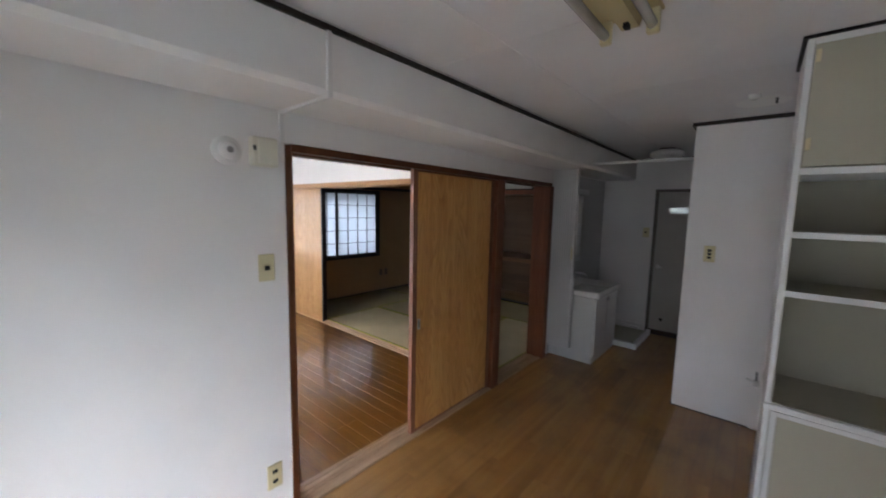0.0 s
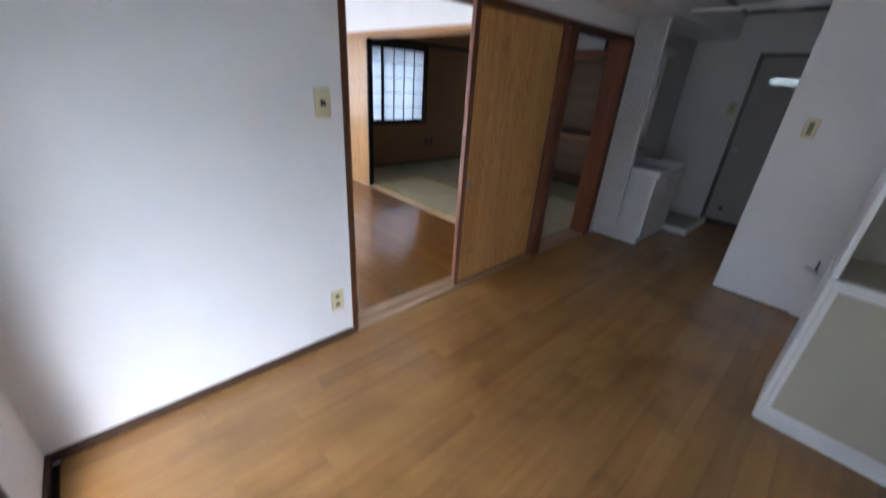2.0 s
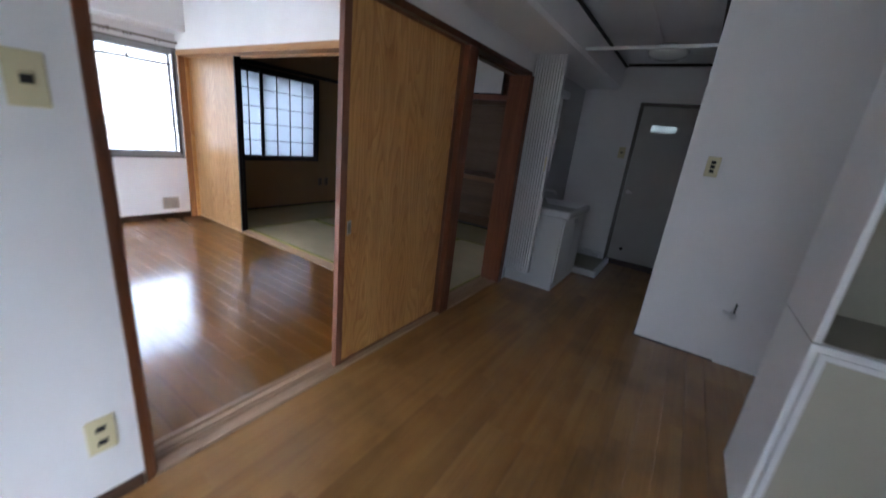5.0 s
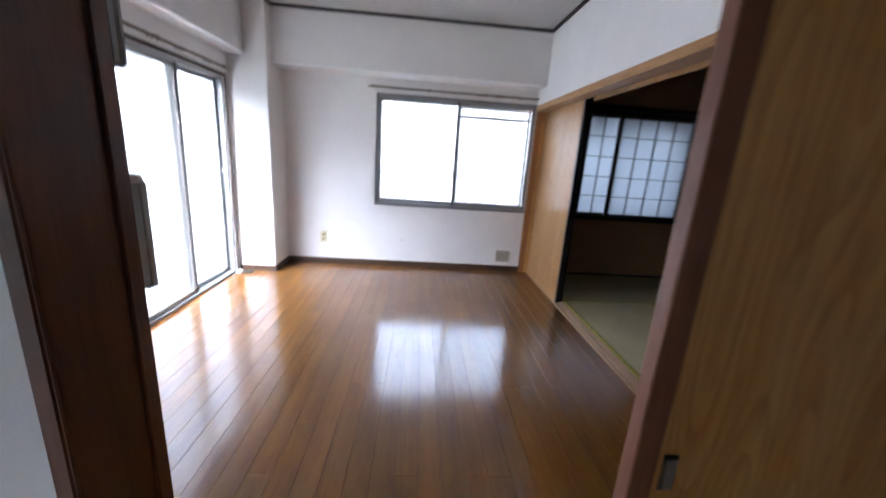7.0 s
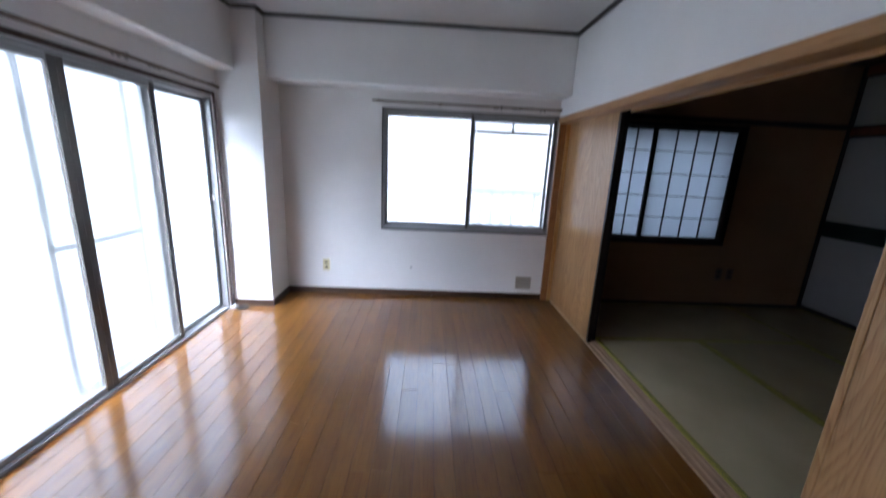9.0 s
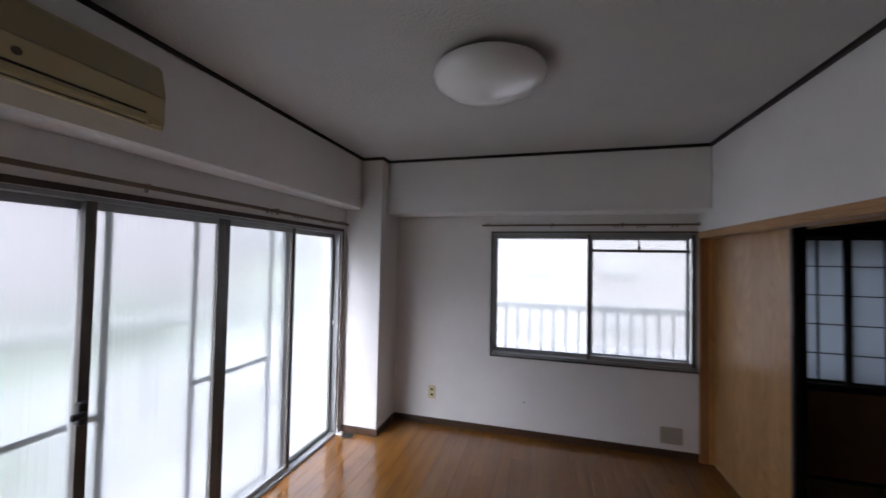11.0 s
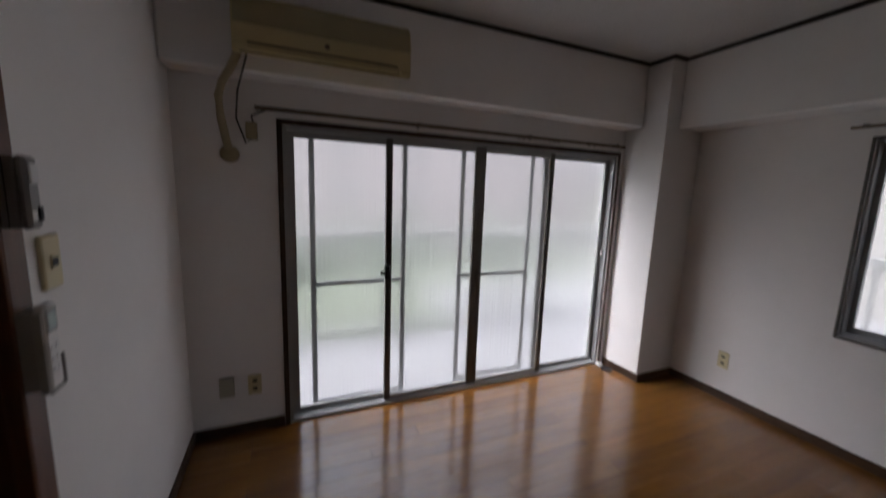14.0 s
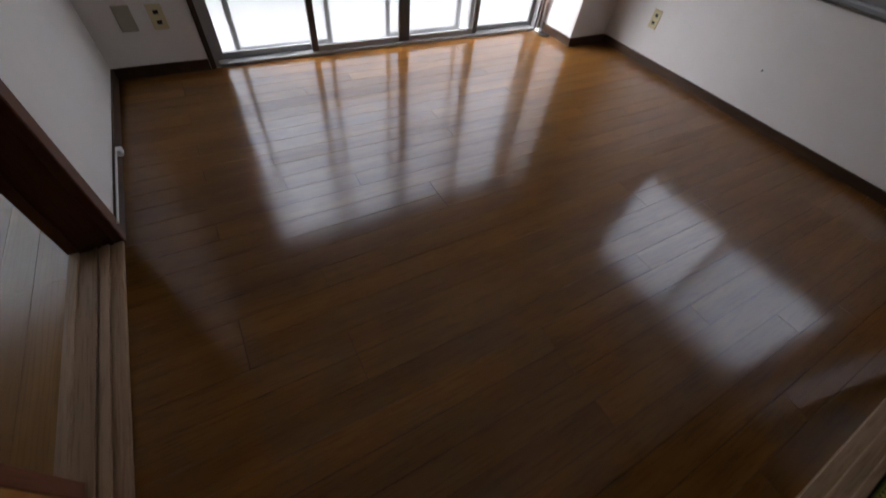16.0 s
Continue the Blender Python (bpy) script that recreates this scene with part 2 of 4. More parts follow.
FARPALE = painted("far_pale_pane", (0.4, 0.38, 0.38), 0.3)
GRASS = painted("ground_green", (0.14, 0.16, 0.12), 0.95, 12, 0.5, 0.3)
LEAF = painted("leaf_green", (0.14, 0.17, 0.13), 0.7, 60, 0.3, 0.3)
BARK = painted("bark", (0.1, 0.07, 0.05), 0.9, 60, 0.6, 0.2)
LAMPACR = painted("opal_acrylic", (0.8, 0.79, 0.76), 0.12, 200, 0.02, 0.02)
TUBE = painted("unlit_tube", (0.72, 0.71, 0.68), 0.2, 200, 0.02, 0.02)

def rush(name, lo, hi):
    m, nt, b = base_mat(name, 0.7)
    w = node(nt, "ShaderNodeTexNoise", Scale=1.0, Detail=3.0)
    nt.links.new(coords(nt, (300, 300, 300)), w.inputs["Vector"])
    n = node(nt, "ShaderNodeTexNoise", Scale=2.5, Detail=5.0)
    nt.links.new(coords(nt), n.inputs["Vector"])
    nt.links.new(ramp(nt, n.outputs[0], [(0.3, lo), (0.7, hi)]), b.inputs["Base Color"])
    bump(nt, b, w.outputs[0], 0.4, 0.001)
    return m


# one rush in three tones: weave sheen and shade put into the colour
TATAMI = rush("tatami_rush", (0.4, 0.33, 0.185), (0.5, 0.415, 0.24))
TATAMI_SHEEN = rush("sheen_tatami_rush", (0.48, 0.41, 0.25), (0.58, 0.5, 0.31))
TATAMI_SHADE = rush("shaded_tatami_rush", (0.29, 0.235, 0.13), (0.36, 0.295, 0.17))
EDGE, _t, _b = base_mat("green_tatami_border", 0.75)
_ck = node(_t, "ShaderNodeTexChecker", Scale=1.0, Color1=(0.46, 0.41, 0.06, 1), Color2=(0.07, 0.085, 0.025, 1))
_t.links.new(coords(_t, (75, 75, 75), (0, 0, 0.785)), _ck.inputs["Vector"])
_t.links.new(_ck.outputs[0], _b.inputs["Base Color"])

GLASS, _t, _b = base_mat("reeded_frosted_glass", 0.32)
_b.inputs["Transmission Weight"].default_value = 1.0
_b.inputs["IOR"].default_value = 1.2
_b.inputs["Base Color"].default_value = (0.95, 0.97, 0.97, 1)
_wv = node(_t, "ShaderNodeTexNoise", Scale=1.0, Detail=2.0)
_t.links.new(coords(_t, (60, 60, 0.5)), _wv.inputs["Vector"])
bump(_t, _b, _wv.outputs[0], 0.5, 0.004)
GLASS_N, _t, _b = base_mat("lightly_frosted_glass", 0.2)
_b.inputs["Transmission Weight"].default_value = 1.0
_b.inputs["IOR"].default_value = 1.2
_b.inputs["Base Color"].default_value = (0.95, 0.97, 0.97, 1)
_wv = node(_t, "ShaderNodeTexNoise", Scale=1.0, Detail=2.0)
_t.links.new(coords(_t, (50, 50, 2.0)), _wv.inputs["Vector"])
bump(_t, _b, _wv.outputs[0], 0.15, 0.003)
GLASS_TEAL = GLASS.copy()
GLASS_TEAL.name = "teal_frosted_glass"
GLASS_TEAL.node_tree.nodes["Principled BSDF"].inputs["Base Color"].default_value = (0.5, 0.555, 0.56, 1)
GLASS_SLOT = GLASS.copy()
GLASS_SLOT.name = "dim_frosted_glass"
GLASS_SLOT.node_tree.nodes["Principled BSDF"].inputs["Base Color"].default_value = (0.13, 0.15, 0.145, 1)
PAPER, _t, _b = base_mat("shoji_paper", 0.9)
_b.inputs["Base Color"].default_value = (0.85, 0.86, 0.86, 1)
_tr = _t.nodes.new("ShaderNodeBsdfTranslucent")
_tr.inputs[0].default_value = (0.5, 0.525, 0.55, 1)
_mx = _t.nodes.new("ShaderNodeMixShader")
_mx.inputs[0].default_value = 0.75
_t.links.new(_b.outputs[0], _mx.inputs[1])
_t.links.new(_tr.outputs[0], _mx.inputs[2])
_t.links.new(_mx.outputs[0], _t.nodes["Material Output"].inputs[0])


def mesh_mat(name, cover):
    m, nt, b = base_mat(name, 0.8)
    b.inputs["Base Color"].default_value = (0.11, 0.135, 0.14, 1)
    tp = nt.nodes.new("ShaderNodeBsdfTransparent")
    mx = nt.nodes.new("ShaderNodeMixShader")
    mx.inputs[0].default_value = cover
    nt.links.new(tp.outputs[0], mx.inputs[1])
    nt.links.new(b.outputs[0], mx.inputs[2])
    nt.links.new(mx.outputs[0], nt.nodes["Material Output"].inputs[0])
    return m


MESH = mesh_mat("fine_insect_mesh", 0.13)
# denser mesh, added to cut the daylight through the kitchen window
MESH_DIM = mesh_mat("dimming_window_mesh", 0.42)
MIRROR, _t, _b = base_mat("mirror", 0.03, 1.0)
_b.inputs["Base Color"].default_value = (0.75, 0.77, 0.76, 1)


# ---- building helpers ----
def box(bm, x0, x1, y0, y1, z0, z1, bev=0.0, seg=1):
    tmp = bmesh.ops.create_cube(bm, size=1.0)
    vs = tmp["verts"]
    for v in vs:
        v.co = ((x0 + x1) / 2 + v.co.x * (x1 - x0), (y0 + y1) / 2 + v.co.y * (y1 - y0), (z0 + z1) / 2 + v.co.z * (z1 - z0))
    if bev > 0:
        bmesh.ops.bevel(bm, geom=list({e for v in vs for e in v.link_edges}), offset=bev, segments=seg, affect="EDGES", profile=0.5)
    return bm


def boxes(*rows, bev=0.0):
    bm = bmesh.new()
    for r in rows:
        box(bm, *r, bev=bev)
    return bm


def tube(bm, pts, r, seg=8):
    """A round bar along a line of points."""
    rings = []
    pts = [Vector(p) for p in pts]
    for i, p in enumerate(pts):
        d = (pts[min(i + 1, len(pts) - 1)] - pts[max(i - 1, 0)]).normalized()
        a = d.cross(Vector((0.31, 0.17, 0.93))).normalized()
        c = d.cross(a)
        rings.append([bm.verts.new(p + (a * math.cos(2 * math.pi * k / seg) + c * math.sin(2 * math.pi * k / seg)) * r) for k in range(seg)])
    for q, w in zip(rings, rings[1:]):
        for k in range(seg):
            bm.faces.new((q[k], q[(k + 1) % seg], w[(k + 1) % seg], w[k]))
    bm.faces.new(list(reversed(rings[0])))
    bm.faces.new(rings[-1])
    return bm


def lathe(bm, centre, profile, seg=32, axis="z"):
    """A turned body: profile of (radius, height)."""
    rings = []
    c = Vector(centre)
    for r, h in profile:
        ring = []
        for k in range(seg):
            a = 2 * math.pi * k / seg
            p = {"z": (r * math.cos(a), r * math.sin(a), h), "y": (r * math.cos(a), h, -r * math.sin(a)), "x": (h, r * math.cos(a), r * math.sin(a))}[axis]
            ring.append(bm.verts.new(c + Vector(p)))
        rings.append(ring)
    for q, w in zip(rings, rings[1:]):
        for k in range(seg):
            bm.faces.new((q[k], q[(k + 1) % seg], w[(k + 1) % seg], w[k]))
    bm.faces.new(list(reversed(rings[0])))
    bm.faces.new(rings[-1])
    return bm


def to_mesh(name, bm, material, base, smooth=False):
    bmesh.ops.recalc_face_normals(bm, faces=bm.faces[:])
    me = bpy.data.meshes.new(name)
    bm.to_mesh(me)
    bm.free()
    me.transform(Matrix.Translation(-Vector(base)))
    me.materials.append(material)
    if smooth:
        for p in me.polygons:
            p.use_smooth = True
    return me


BASES = {}


def thing(name, base, label, category, group="", kind=""):
    ob = new(name)
    ob.empty_display_size = 0.05
    ob.location = base
    BASES[ob] = Vector(base)
    return tagged(ob, label, category, group, kind)


def part(name, bm, material, parent, label="", smooth=False):
    base = BASES[parent]
    ob = new(name, to_mesh(name, bm, material, base, smooth))
    ob.parent = parent
    BASES[ob] = base
    return tagged(ob, label)


def solid(name, bm, material, base, label="", category="", group="", kind="", smooth=False):
    ob = new(name, to_mesh(name, bm, material, base, smooth))
    ob.location = base
    BASES[ob] = Vector(base)
    return tagged(ob, label, category, group, kind)


def structure(name, bm, material, label=""):
    return solid(name, bm, material, (0, 0, 0), label, "", "", "structure")


# ---- plan ----
LX, LY, LH = 3.025, 3.44, 2.44          # living room
KX, KY0, KY1, KH = 5.68, -2.76, -0.148, 2.2   # dining kitchen and hall
TX, TY, TH = 5.75, 3.42, 2.40          # tatami room
OP0, OP1, OP2, OP3 = 1.293, 3.03, 3.13, 3.94  # openings in the partition
KAM = 1.772                             # door head height

# ---- structure ----
structure("floor_base", boxes((-0.15, 6.6, -2.9, 3.6, -0.2, -0.022)), GAP, "dark underfloor below the boards")
# balcony wall with the living room window and the kitchen window
W0, W1, WT = 0.505, 2.99, 1.775
KW0, KW1 = -2.30, -0.57
structure("wall_west", boxes(
    (-0.15, 0, KW1, W0, -0.02, 2.6), (-0.15, 0, W1, 3.59, -0.02, 2.6), (-0.15, 0, W0, W1, WT, 2.6),
    (-0.15, 0, KW0, KW1, WT, 2.6), (-0.15, 0, -2.91, KW0, -0.02, 2.6),
    (-0.15, -0.005, W0, W1, -0.02, -0.004), (-0.15, -0.005, KW0, KW1, -0.02, -0.004)), WALL, "white papered wall with balcony windows")
NX0, NX1, NZ0, NZ1 = 1.285, 2.928, 0.697, 1.80
structure("wall_north", boxes(
    (0, NX0, LY, 3.59, -0.02, 2.6), (NX1, LX + 0.05, LY, 3.59, -0.02, 2.6), (NX0, NX1, LY, 3.59, -0.02, NZ0), (NX0, NX1, LY, 3.59, NZ1, 2.6)),
    WALL, "white papered wall with a sliding window")
structure("wall_partition", boxes(
    (0, OP0 - 0.025, KY1, 0, -0.02, 2.6), (OP0 - 0.025, 4.03, KY1, 0, KAM + 0.035, 2.6), (4.03, 6.6, KY1, -0.07, -0.02, 2.6)),
    WALL, "white papered partition above the sliding doors")
structure("wall_south", boxes((0, 6.6, -2.91, KY0, -0.02, 2.6)), WALL, "white kitchen wall")
structure("wall_hall_end", boxes(
    (KX, 5.83, -0.78, KY1, -0.02, 2.6), (KX, 5.83, -2.76, -1.42, -0.02, 2.6), (KX, 5.83, -1.42, -0.78, 1.80, 2.6)), WALL, "white hall end wall with a door")
structure("wall_corridor", boxes((6.6, 6.75, -2.91, 3.59, -0.2, 2.6)), WALL, "white wall closing the entrance side")
structure("wall_block", boxes((3.82, KX, -2.76, -1.36, -0.02, KH)), WALL, "white papered wall of the enclosed toilet")
structure("column", boxes((0, 0.347, 3.05, LY, -0.01, LH), bev=0.004), WALL, "white papered corner column")
structure("beam_west", boxes((0, 0.158, 0, 3.05, 1.98, LH), bev=0.012), WALL, "white papered beam over the balcony window")
structure("beam_north", boxes((0.347, LX - 0.1, 3.18, LY, 1.955, LH), bev=0.008), WALL, "white papered beam over the window")
structure("beam_kitchen", boxes((0, KX, -0.53, KY1, 1.94, KH + 0.05), bev=0.02), WALL, "white papered kitchen beam")
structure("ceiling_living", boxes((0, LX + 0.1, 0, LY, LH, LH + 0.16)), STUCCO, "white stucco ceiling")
_bm = bmesh.new()
for i in range(7):
    for j in range(3):
        box(_bm, i * 0.91 + 0.001, i * 0.91 + 0.908, -2.76 + j * 0.91 + 0.001, -2.76 + j * 0.91 + 0.908, KH, KH + 0.012)
box(_bm, 0, 6.0, -2.76, -0.1, KH + 0.013, KH + 0.35)
structure("ceiling_kitchen", _bm, CEIL, "grey-white board ceiling")
structure("ceiling_tatami", boxes(*[(LX + 0.1, 6.6, -0.07 + k * 0.3, -0.07 + k * 0.3 + 0.296, TH, TH + 0.01) for k in range(12)], (LX + 0.1, 6.6, -0.07, 3.6, TH + 0.012, TH + 0.2)), DARKCEIL, "brown board ceiling")
# wall above the tatami opening
structure("wall_lintel", boxes((LX - 0.1, LX + 0.1, 0, LY, KAM + 0.035, 2.6)), WALL, "white wall above the tatami doors")
# tatami room walls
SX0, SX1, SZ0, SZ1 = 3.29, 4.605, 0.728, 1.758
structure("wall_tatami_north", boxes((LX + 0.1, SX0, TY, 3.59, -0.02, 2.6), (SX1, 6.6, TY, 3.59, -0.02, 2.6), (SX0, SX1, TY, 3.59, -0.02, SZ0), (SX0, SX1, TY, 3.59, SZ1, 2.6)), SAND, "brown sand-finish wall with a shoji window")
structure("wall_tatami_south", boxes((4.03, 6.6, -0.07, 0.0, -0.02, 2.6), (OP2, 4.03, -0.008, 0.004, KAM + 0.035, 2.6)), SAND, "brown sand-finish wall")
structure("wall_closet_back", boxes((6.5, 6.6, 0, TY, -0.02, 2.6)), DARKCEIL, "brown closet back wall")

# dark trims along the ceilings
structure("trim_living", boxes((0.158, 0.174, 0, 3.05, LH - 0.019, LH), (0.347, LX - 0.1, 3.155, 3.18, LH - 0.019, LH), (LX - 0.125, LX - 0.1, 0, 3.155, LH - 0.019, LH), (0.174, LX - 0.125, 0, 0.012, LH - 0.019, LH), (0.183, 0.372, 3.025, 3.05, LH - 0.019, LH), (0.347, 0.372, 3.05, 3.155, LH - 0.019, LH)), STRIP, "dark brown ceiling trim")
structure("trim_kitchen", boxes((0, KX, -0.546, -0.53, KH - 0.036, KH - 0.016), (3.798, 3.82, -2.76, -1.36, KH - 0.025, KH), (3.798, KX, -1.36, -1.338, KH - 0.025, KH), (KX - 0.02, KX, -1.338, -0.552, KH - 0.025, KH), (2.432, 2.446, -2.76, -1.845, KH - 0.01, KH - 0.001), (2.446, 2.86, -1.859, -1.845, KH - 0.01, KH - 0.001)), STRIP, "dark brown ceiling trim")
# baseboards
structure("baseboard_living", boxes((0, 0.012, 0.012, W0 - 0.03, 0, 0.06), (0, OP0 - 0.03, 0, 0.012, 0, 0.06), (0.012, 0.359, 3.038, 3.05, 0, 0.06), (0.347, 0.359, 3.05, LY - 0.012, 0, 0.06), (0.347, 2.929, LY - 0.012, LY, 0, 0.06), bev=0.002), BASEB, "dark brown baseboard")
structure("baseboard_kitchen", boxes((0, OP0 - 0.03, KY1 - 0.012, KY1, 0, 0.046), (0, 0.012, KW1 + 0.03, KY1 - 0.012, 0, 0.046), (3.815, 3.82, -1.84, -1.36, 0, 0.012), (3.815, KX, -1.36, -1.348, 0, 0.012), bev=0.002), BASEB, "dark brown baseboard")
structure("baseboard_hall", boxes((KX - 0.012, KX, -0.74, KY1, 0, 0.1)), WHITEP, "white hall baseboard")

# sliding door frames in the partition
fr = thing("door_frame", (2.6, -0.074, 0), "red-brown wooden frame round the sliding doors", "door frame", kind="structure")
part("jamb", boxes((OP0 - 0.025, OP0 + 0.002, KY1 - 0.008, 0.0, 0, KAM + 0.03), (1.228, OP0 + 0.002, 0.0, 0.012, 0, KAM + 0.035), bev=0.003), JAMB, fr)
part("stop", boxes((OP0 + 0.0015, OP0 + 0.008, KY1 - 0.008, KY1 + 0.03, 0.013, KAM), (OP0 + 0.0015, OP0 + 0.008, -0.02, 0.012, 0.013, KAM), bev=0.0025), JAMB, fr, "dark raised edges of the jamb")
part("post", boxes((OP1 - 0.005, OP2 + 0.005, KY1 - 0.008, 0.0, 0, KAM), bev=0.003), FRAME, fr)
part("post", boxes((OP3, OP3 + 0.075, KY1 - 0.035, 0.0, 0, KAM), bev=0.003), FRAME, fr)
part("head", boxes((OP0 + 0.002, OP3 + 0.085, KY1 - 0.01, -0.124, KAM, KAM + 0.035), (OP0 + 0.002, OP3 + 0.085, -0.05, 0.006, KAM, KAM + 0.035), (OP0 + 0.002, OP3 + 0.085, -0.124, -0.05, KAM + 0.012, KAM + 0.035), bev=0.002), JAMB, fr)
for a, b in ((OP0 + 0.002, OP1 - 0.005), (OP2 + 0.005, OP3)):
    part("threshold", boxes((a, b, KY1 - 0.006, 0.004, -0.02, 0.004), (a, b, KY1 - 0.006, -0.127, 0.004, 0.012), (a, b, -0.084, -0.072, 0.004, 0.012), (a, b, -0.062, -0.038, 0.004, 0.012), (a, b, -0.022, 0.004, 0.004, 0.012)), SILLW, fr, "worn grooved wooden threshold")
tf = thing("door_frame", (3.09, 1.7, 0), "wooden head and threshold of the tatami doors", "door frame", kind="structure")
part("head", boxes((LX - 0.104, LX + 0.012, 0, LY, KAM - 0.018, KAM + 0.035), (LX + 0.012, LX + 0.09, 0, LY, KAM + 0.009, KAM + 0.035), (LX + 0.09, LX + 0.11, 0, LY, KAM - 0.018, KAM + 0.035), bev=0.002), HEADW, tf)
part("threshold", boxes((LX, LX + 0.1, 0, LY, -0.02, 0.003), (LX, LX + 0.02, 0, LY, 0.003, 0.01), (LX + 0.04, LX + 0.06, 0, LY, 0.003, 0.01), (LX + 0.08, LX + 0.1, 0, LY, 0.003, 0.01)), SILLY, tf, "worn grooved wooden threshold")
part("corner_post", boxes((2.93, 2.99, LY - 0.03, LY, 0.0, KAM - 0.02), bev=0.002), POSTW, tf, "orange-brown corner post")
part("jamb", boxes((2.992, LX + 0.1, LY - 0.03, LY, 0, KAM - 0.02), bev=0.003), OAK, tf, "orange-brown wooden jamb")


def sliding_panel(axis, a, b, depth, z1, face, stile, label, handle=None, edge=None, s=0.028):
    """A flush veneered sliding door along x or y, with stiles and a recessed pull."""
    mid = (a + b) / 2
    base = (mid, depth, 0) if axis == "x" else (depth, mid, 0)

    def bx(u0, u1, w0, w1, z0, zz, bev=0.002):
        return boxes((u0, u1, w0, w1, z0, zz), bev=bev) if axis == "x" else boxes((w0, w1, u0, u1, z0, zz), bev=bev)

    ob = thing("sliding_door", base, label, "door")
    part("panel", bx(a + s, b - s, depth - 0.013, depth + 0.013, 0.03, z1 - 0.02, 0.001), face, ob)
    part("stile", bx(a, a + s, depth - 0.016, depth + 0.016, 0.012, z1), edge or stile, ob)
    part("stile", bx(b - s, b, depth - 0.016, depth + 0.016, 0.012, z1), stile, ob)
    part("rail", bx(a + s, b - s, depth - 0.014, depth + 0.014, z1 - 0.02, z1), stile, ob)
    part("rail", bx(a + s, b - s, depth - 0.014, depth + 0.014, 0.012, 0.03), stile, ob)
    if handle:
        u, side = handle
        d = depth + side * 0.0145
        h = part("pull", bx(u - 0.013, u + 0.013, min(d, d - side * 0.004), max(d, d + side * 0.003), 0.73, 0.80, 0.001), STEEL, ob, "small steel finger pull")
        d2 = d + side * 0.0025
        part("recess", bx(u - 0.008, u + 0.008, d2 - 0.001, d2 + 0.0015, 0.738, 0.792, 0), GREYP, h)
    return ob


sliding_panel("x", 2.105, OP1 - 0.005, -0.105, KAM + 0.008, OAK, STILE, "oak-veneered sliding door with worn brown edges, half closed", (2.168, -1), s=0.042)
sliding_panel("y", 2.478, LY - 0.03, LX + 0.022, KAM + 0.008, OAK_PALE, OAK_PALE, "pale oak-veneered sliding door with a black edge, slid open", None, BLACKW)
sliding_panel("y", 2.51, LY - 0.03, LX + 0.07, KAM + 0.008, OAK_PALE, OAK_PALE, "pale oak-veneered sliding door behind another, slid open", None, BLACKW)
sliding_panel("y", 0.006, 0.826, LX + 0.03, KAM + 0.008, OAK_PALE, OAK_PALE, "pale oak-veneered sliding door on the tatami threshold", None)
sliding_panel("y", 0.006, 0.80, LX + 0.07, KAM + 0.008, OAK_PALE, OAK_PALE, "pale oak-veneered sliding door stacked behind its neighbour", None)


# ---- windows ----
def window(name, axis, a, b, z0, z1, wall, out, splits, label, fw=0.035, sw=0.04, glass=None, tint=None):
    """A sliding aluminium window. axis: along y or x; out: -1 or +1, the way to the outside; splits: (from, to, track)."""
    def bx(u0, u1, w0, w1, za, zb, bev=0.0015):
        w0, w1 = sorted((wall + out * w0, wall + out * w1))
        return boxes((w0, w1, u0, u1, za, zb), bev=bev) if axis == "y" else boxes((u0, u1, w0, w1, za, zb), bev=bev)

    base = (wall, (a + b) / 2, z0) if axis == "y" else ((a + b) / 2, wall, z0)
    ob = thing(name, base, label, "window", kind="structure")
    f = part("window_frame", bx(a, a + fw, 0.01, 0.12, z0, z1), ALU, ob)
    part("frame_side", bx(b - fw, b, 0.01, 0.12, z0, z1), ALU, ob)
    part("frame_head", bx(a + fw, b - fw, 0.01, 0.12, z1 - fw, z1), ALU, ob)
    part("frame_track", bx(a + fw, b - fw, 0.0, 0.12, z0, z0 + 0.02), ALU, ob)
    for u0, u1, track in splits:
        d = 0.035 + 0.04 * track
        sash = part("sash", bx(u0, u0 + sw, d - 0.014, d + 0.014, z0 + 0.02, z1 - fw), ALUD if track == 0 else ALU, ob)
        part("stile", bx(u1 - sw, u1, d - 0.014, d + 0.014, z0 + 0.02, z1 - fw), ALUD if track == 0 else ALU, sash)
        part("rail", bx(u0 + sw, u1 - sw, d - 0.013, d + 0.013, z1 - fw - 0.035, z1 - fw), ALU, sash)
        part("rail", bx(u0 + sw, u1 - sw, d - 0.013, d + 0.013, z0 + 0.02, z0 + 0.055), ALU, sash)
        pane_mat = tint if tint and track == 0 else glass or GLASS
        g = part("pane", bx(u0 + sw - 0.002, u1 - sw + 0.002, d - 0.0025, d + 0.0025, z0 + 0.053, z1 - fw - 0.033, 0), pane_mat, sash)
        g.visible_shadow = False
    return ob, bx


win, wbx = window("window_1", "y", W0, W1, 0.0, WT, 0.0, -1, [(W0 + 0.02, 1.143, 1), (1.096, 1.758, 0), (1.758, 2.385, 0), (2.328, W1 - 0.02, 1)], "four-leaf aluminium balcony window with frosted glass", 0.02)
part("casing", boxes((0, 0.012, W0 - 0.028, W0, 0, WT + 0.028), (0, 0.012, W1, W1 + 0.02, 0, WT + 0.028), (0, 0.012, W0, W1, WT, WT + 0.028), bev=0.002), CASING, win, "dark brown wooden casing")
lk = part("latch", boxes((-0.02, 0.012, 1.085, 1.117, 0.875, 0.965), bev=0.005), BLACK, win, "black crescent latch")
part("lever", boxes((0.006, 0.026, 1.055, 1.105, 0.905, 0.93), bev=0.005), BLACK, lk)
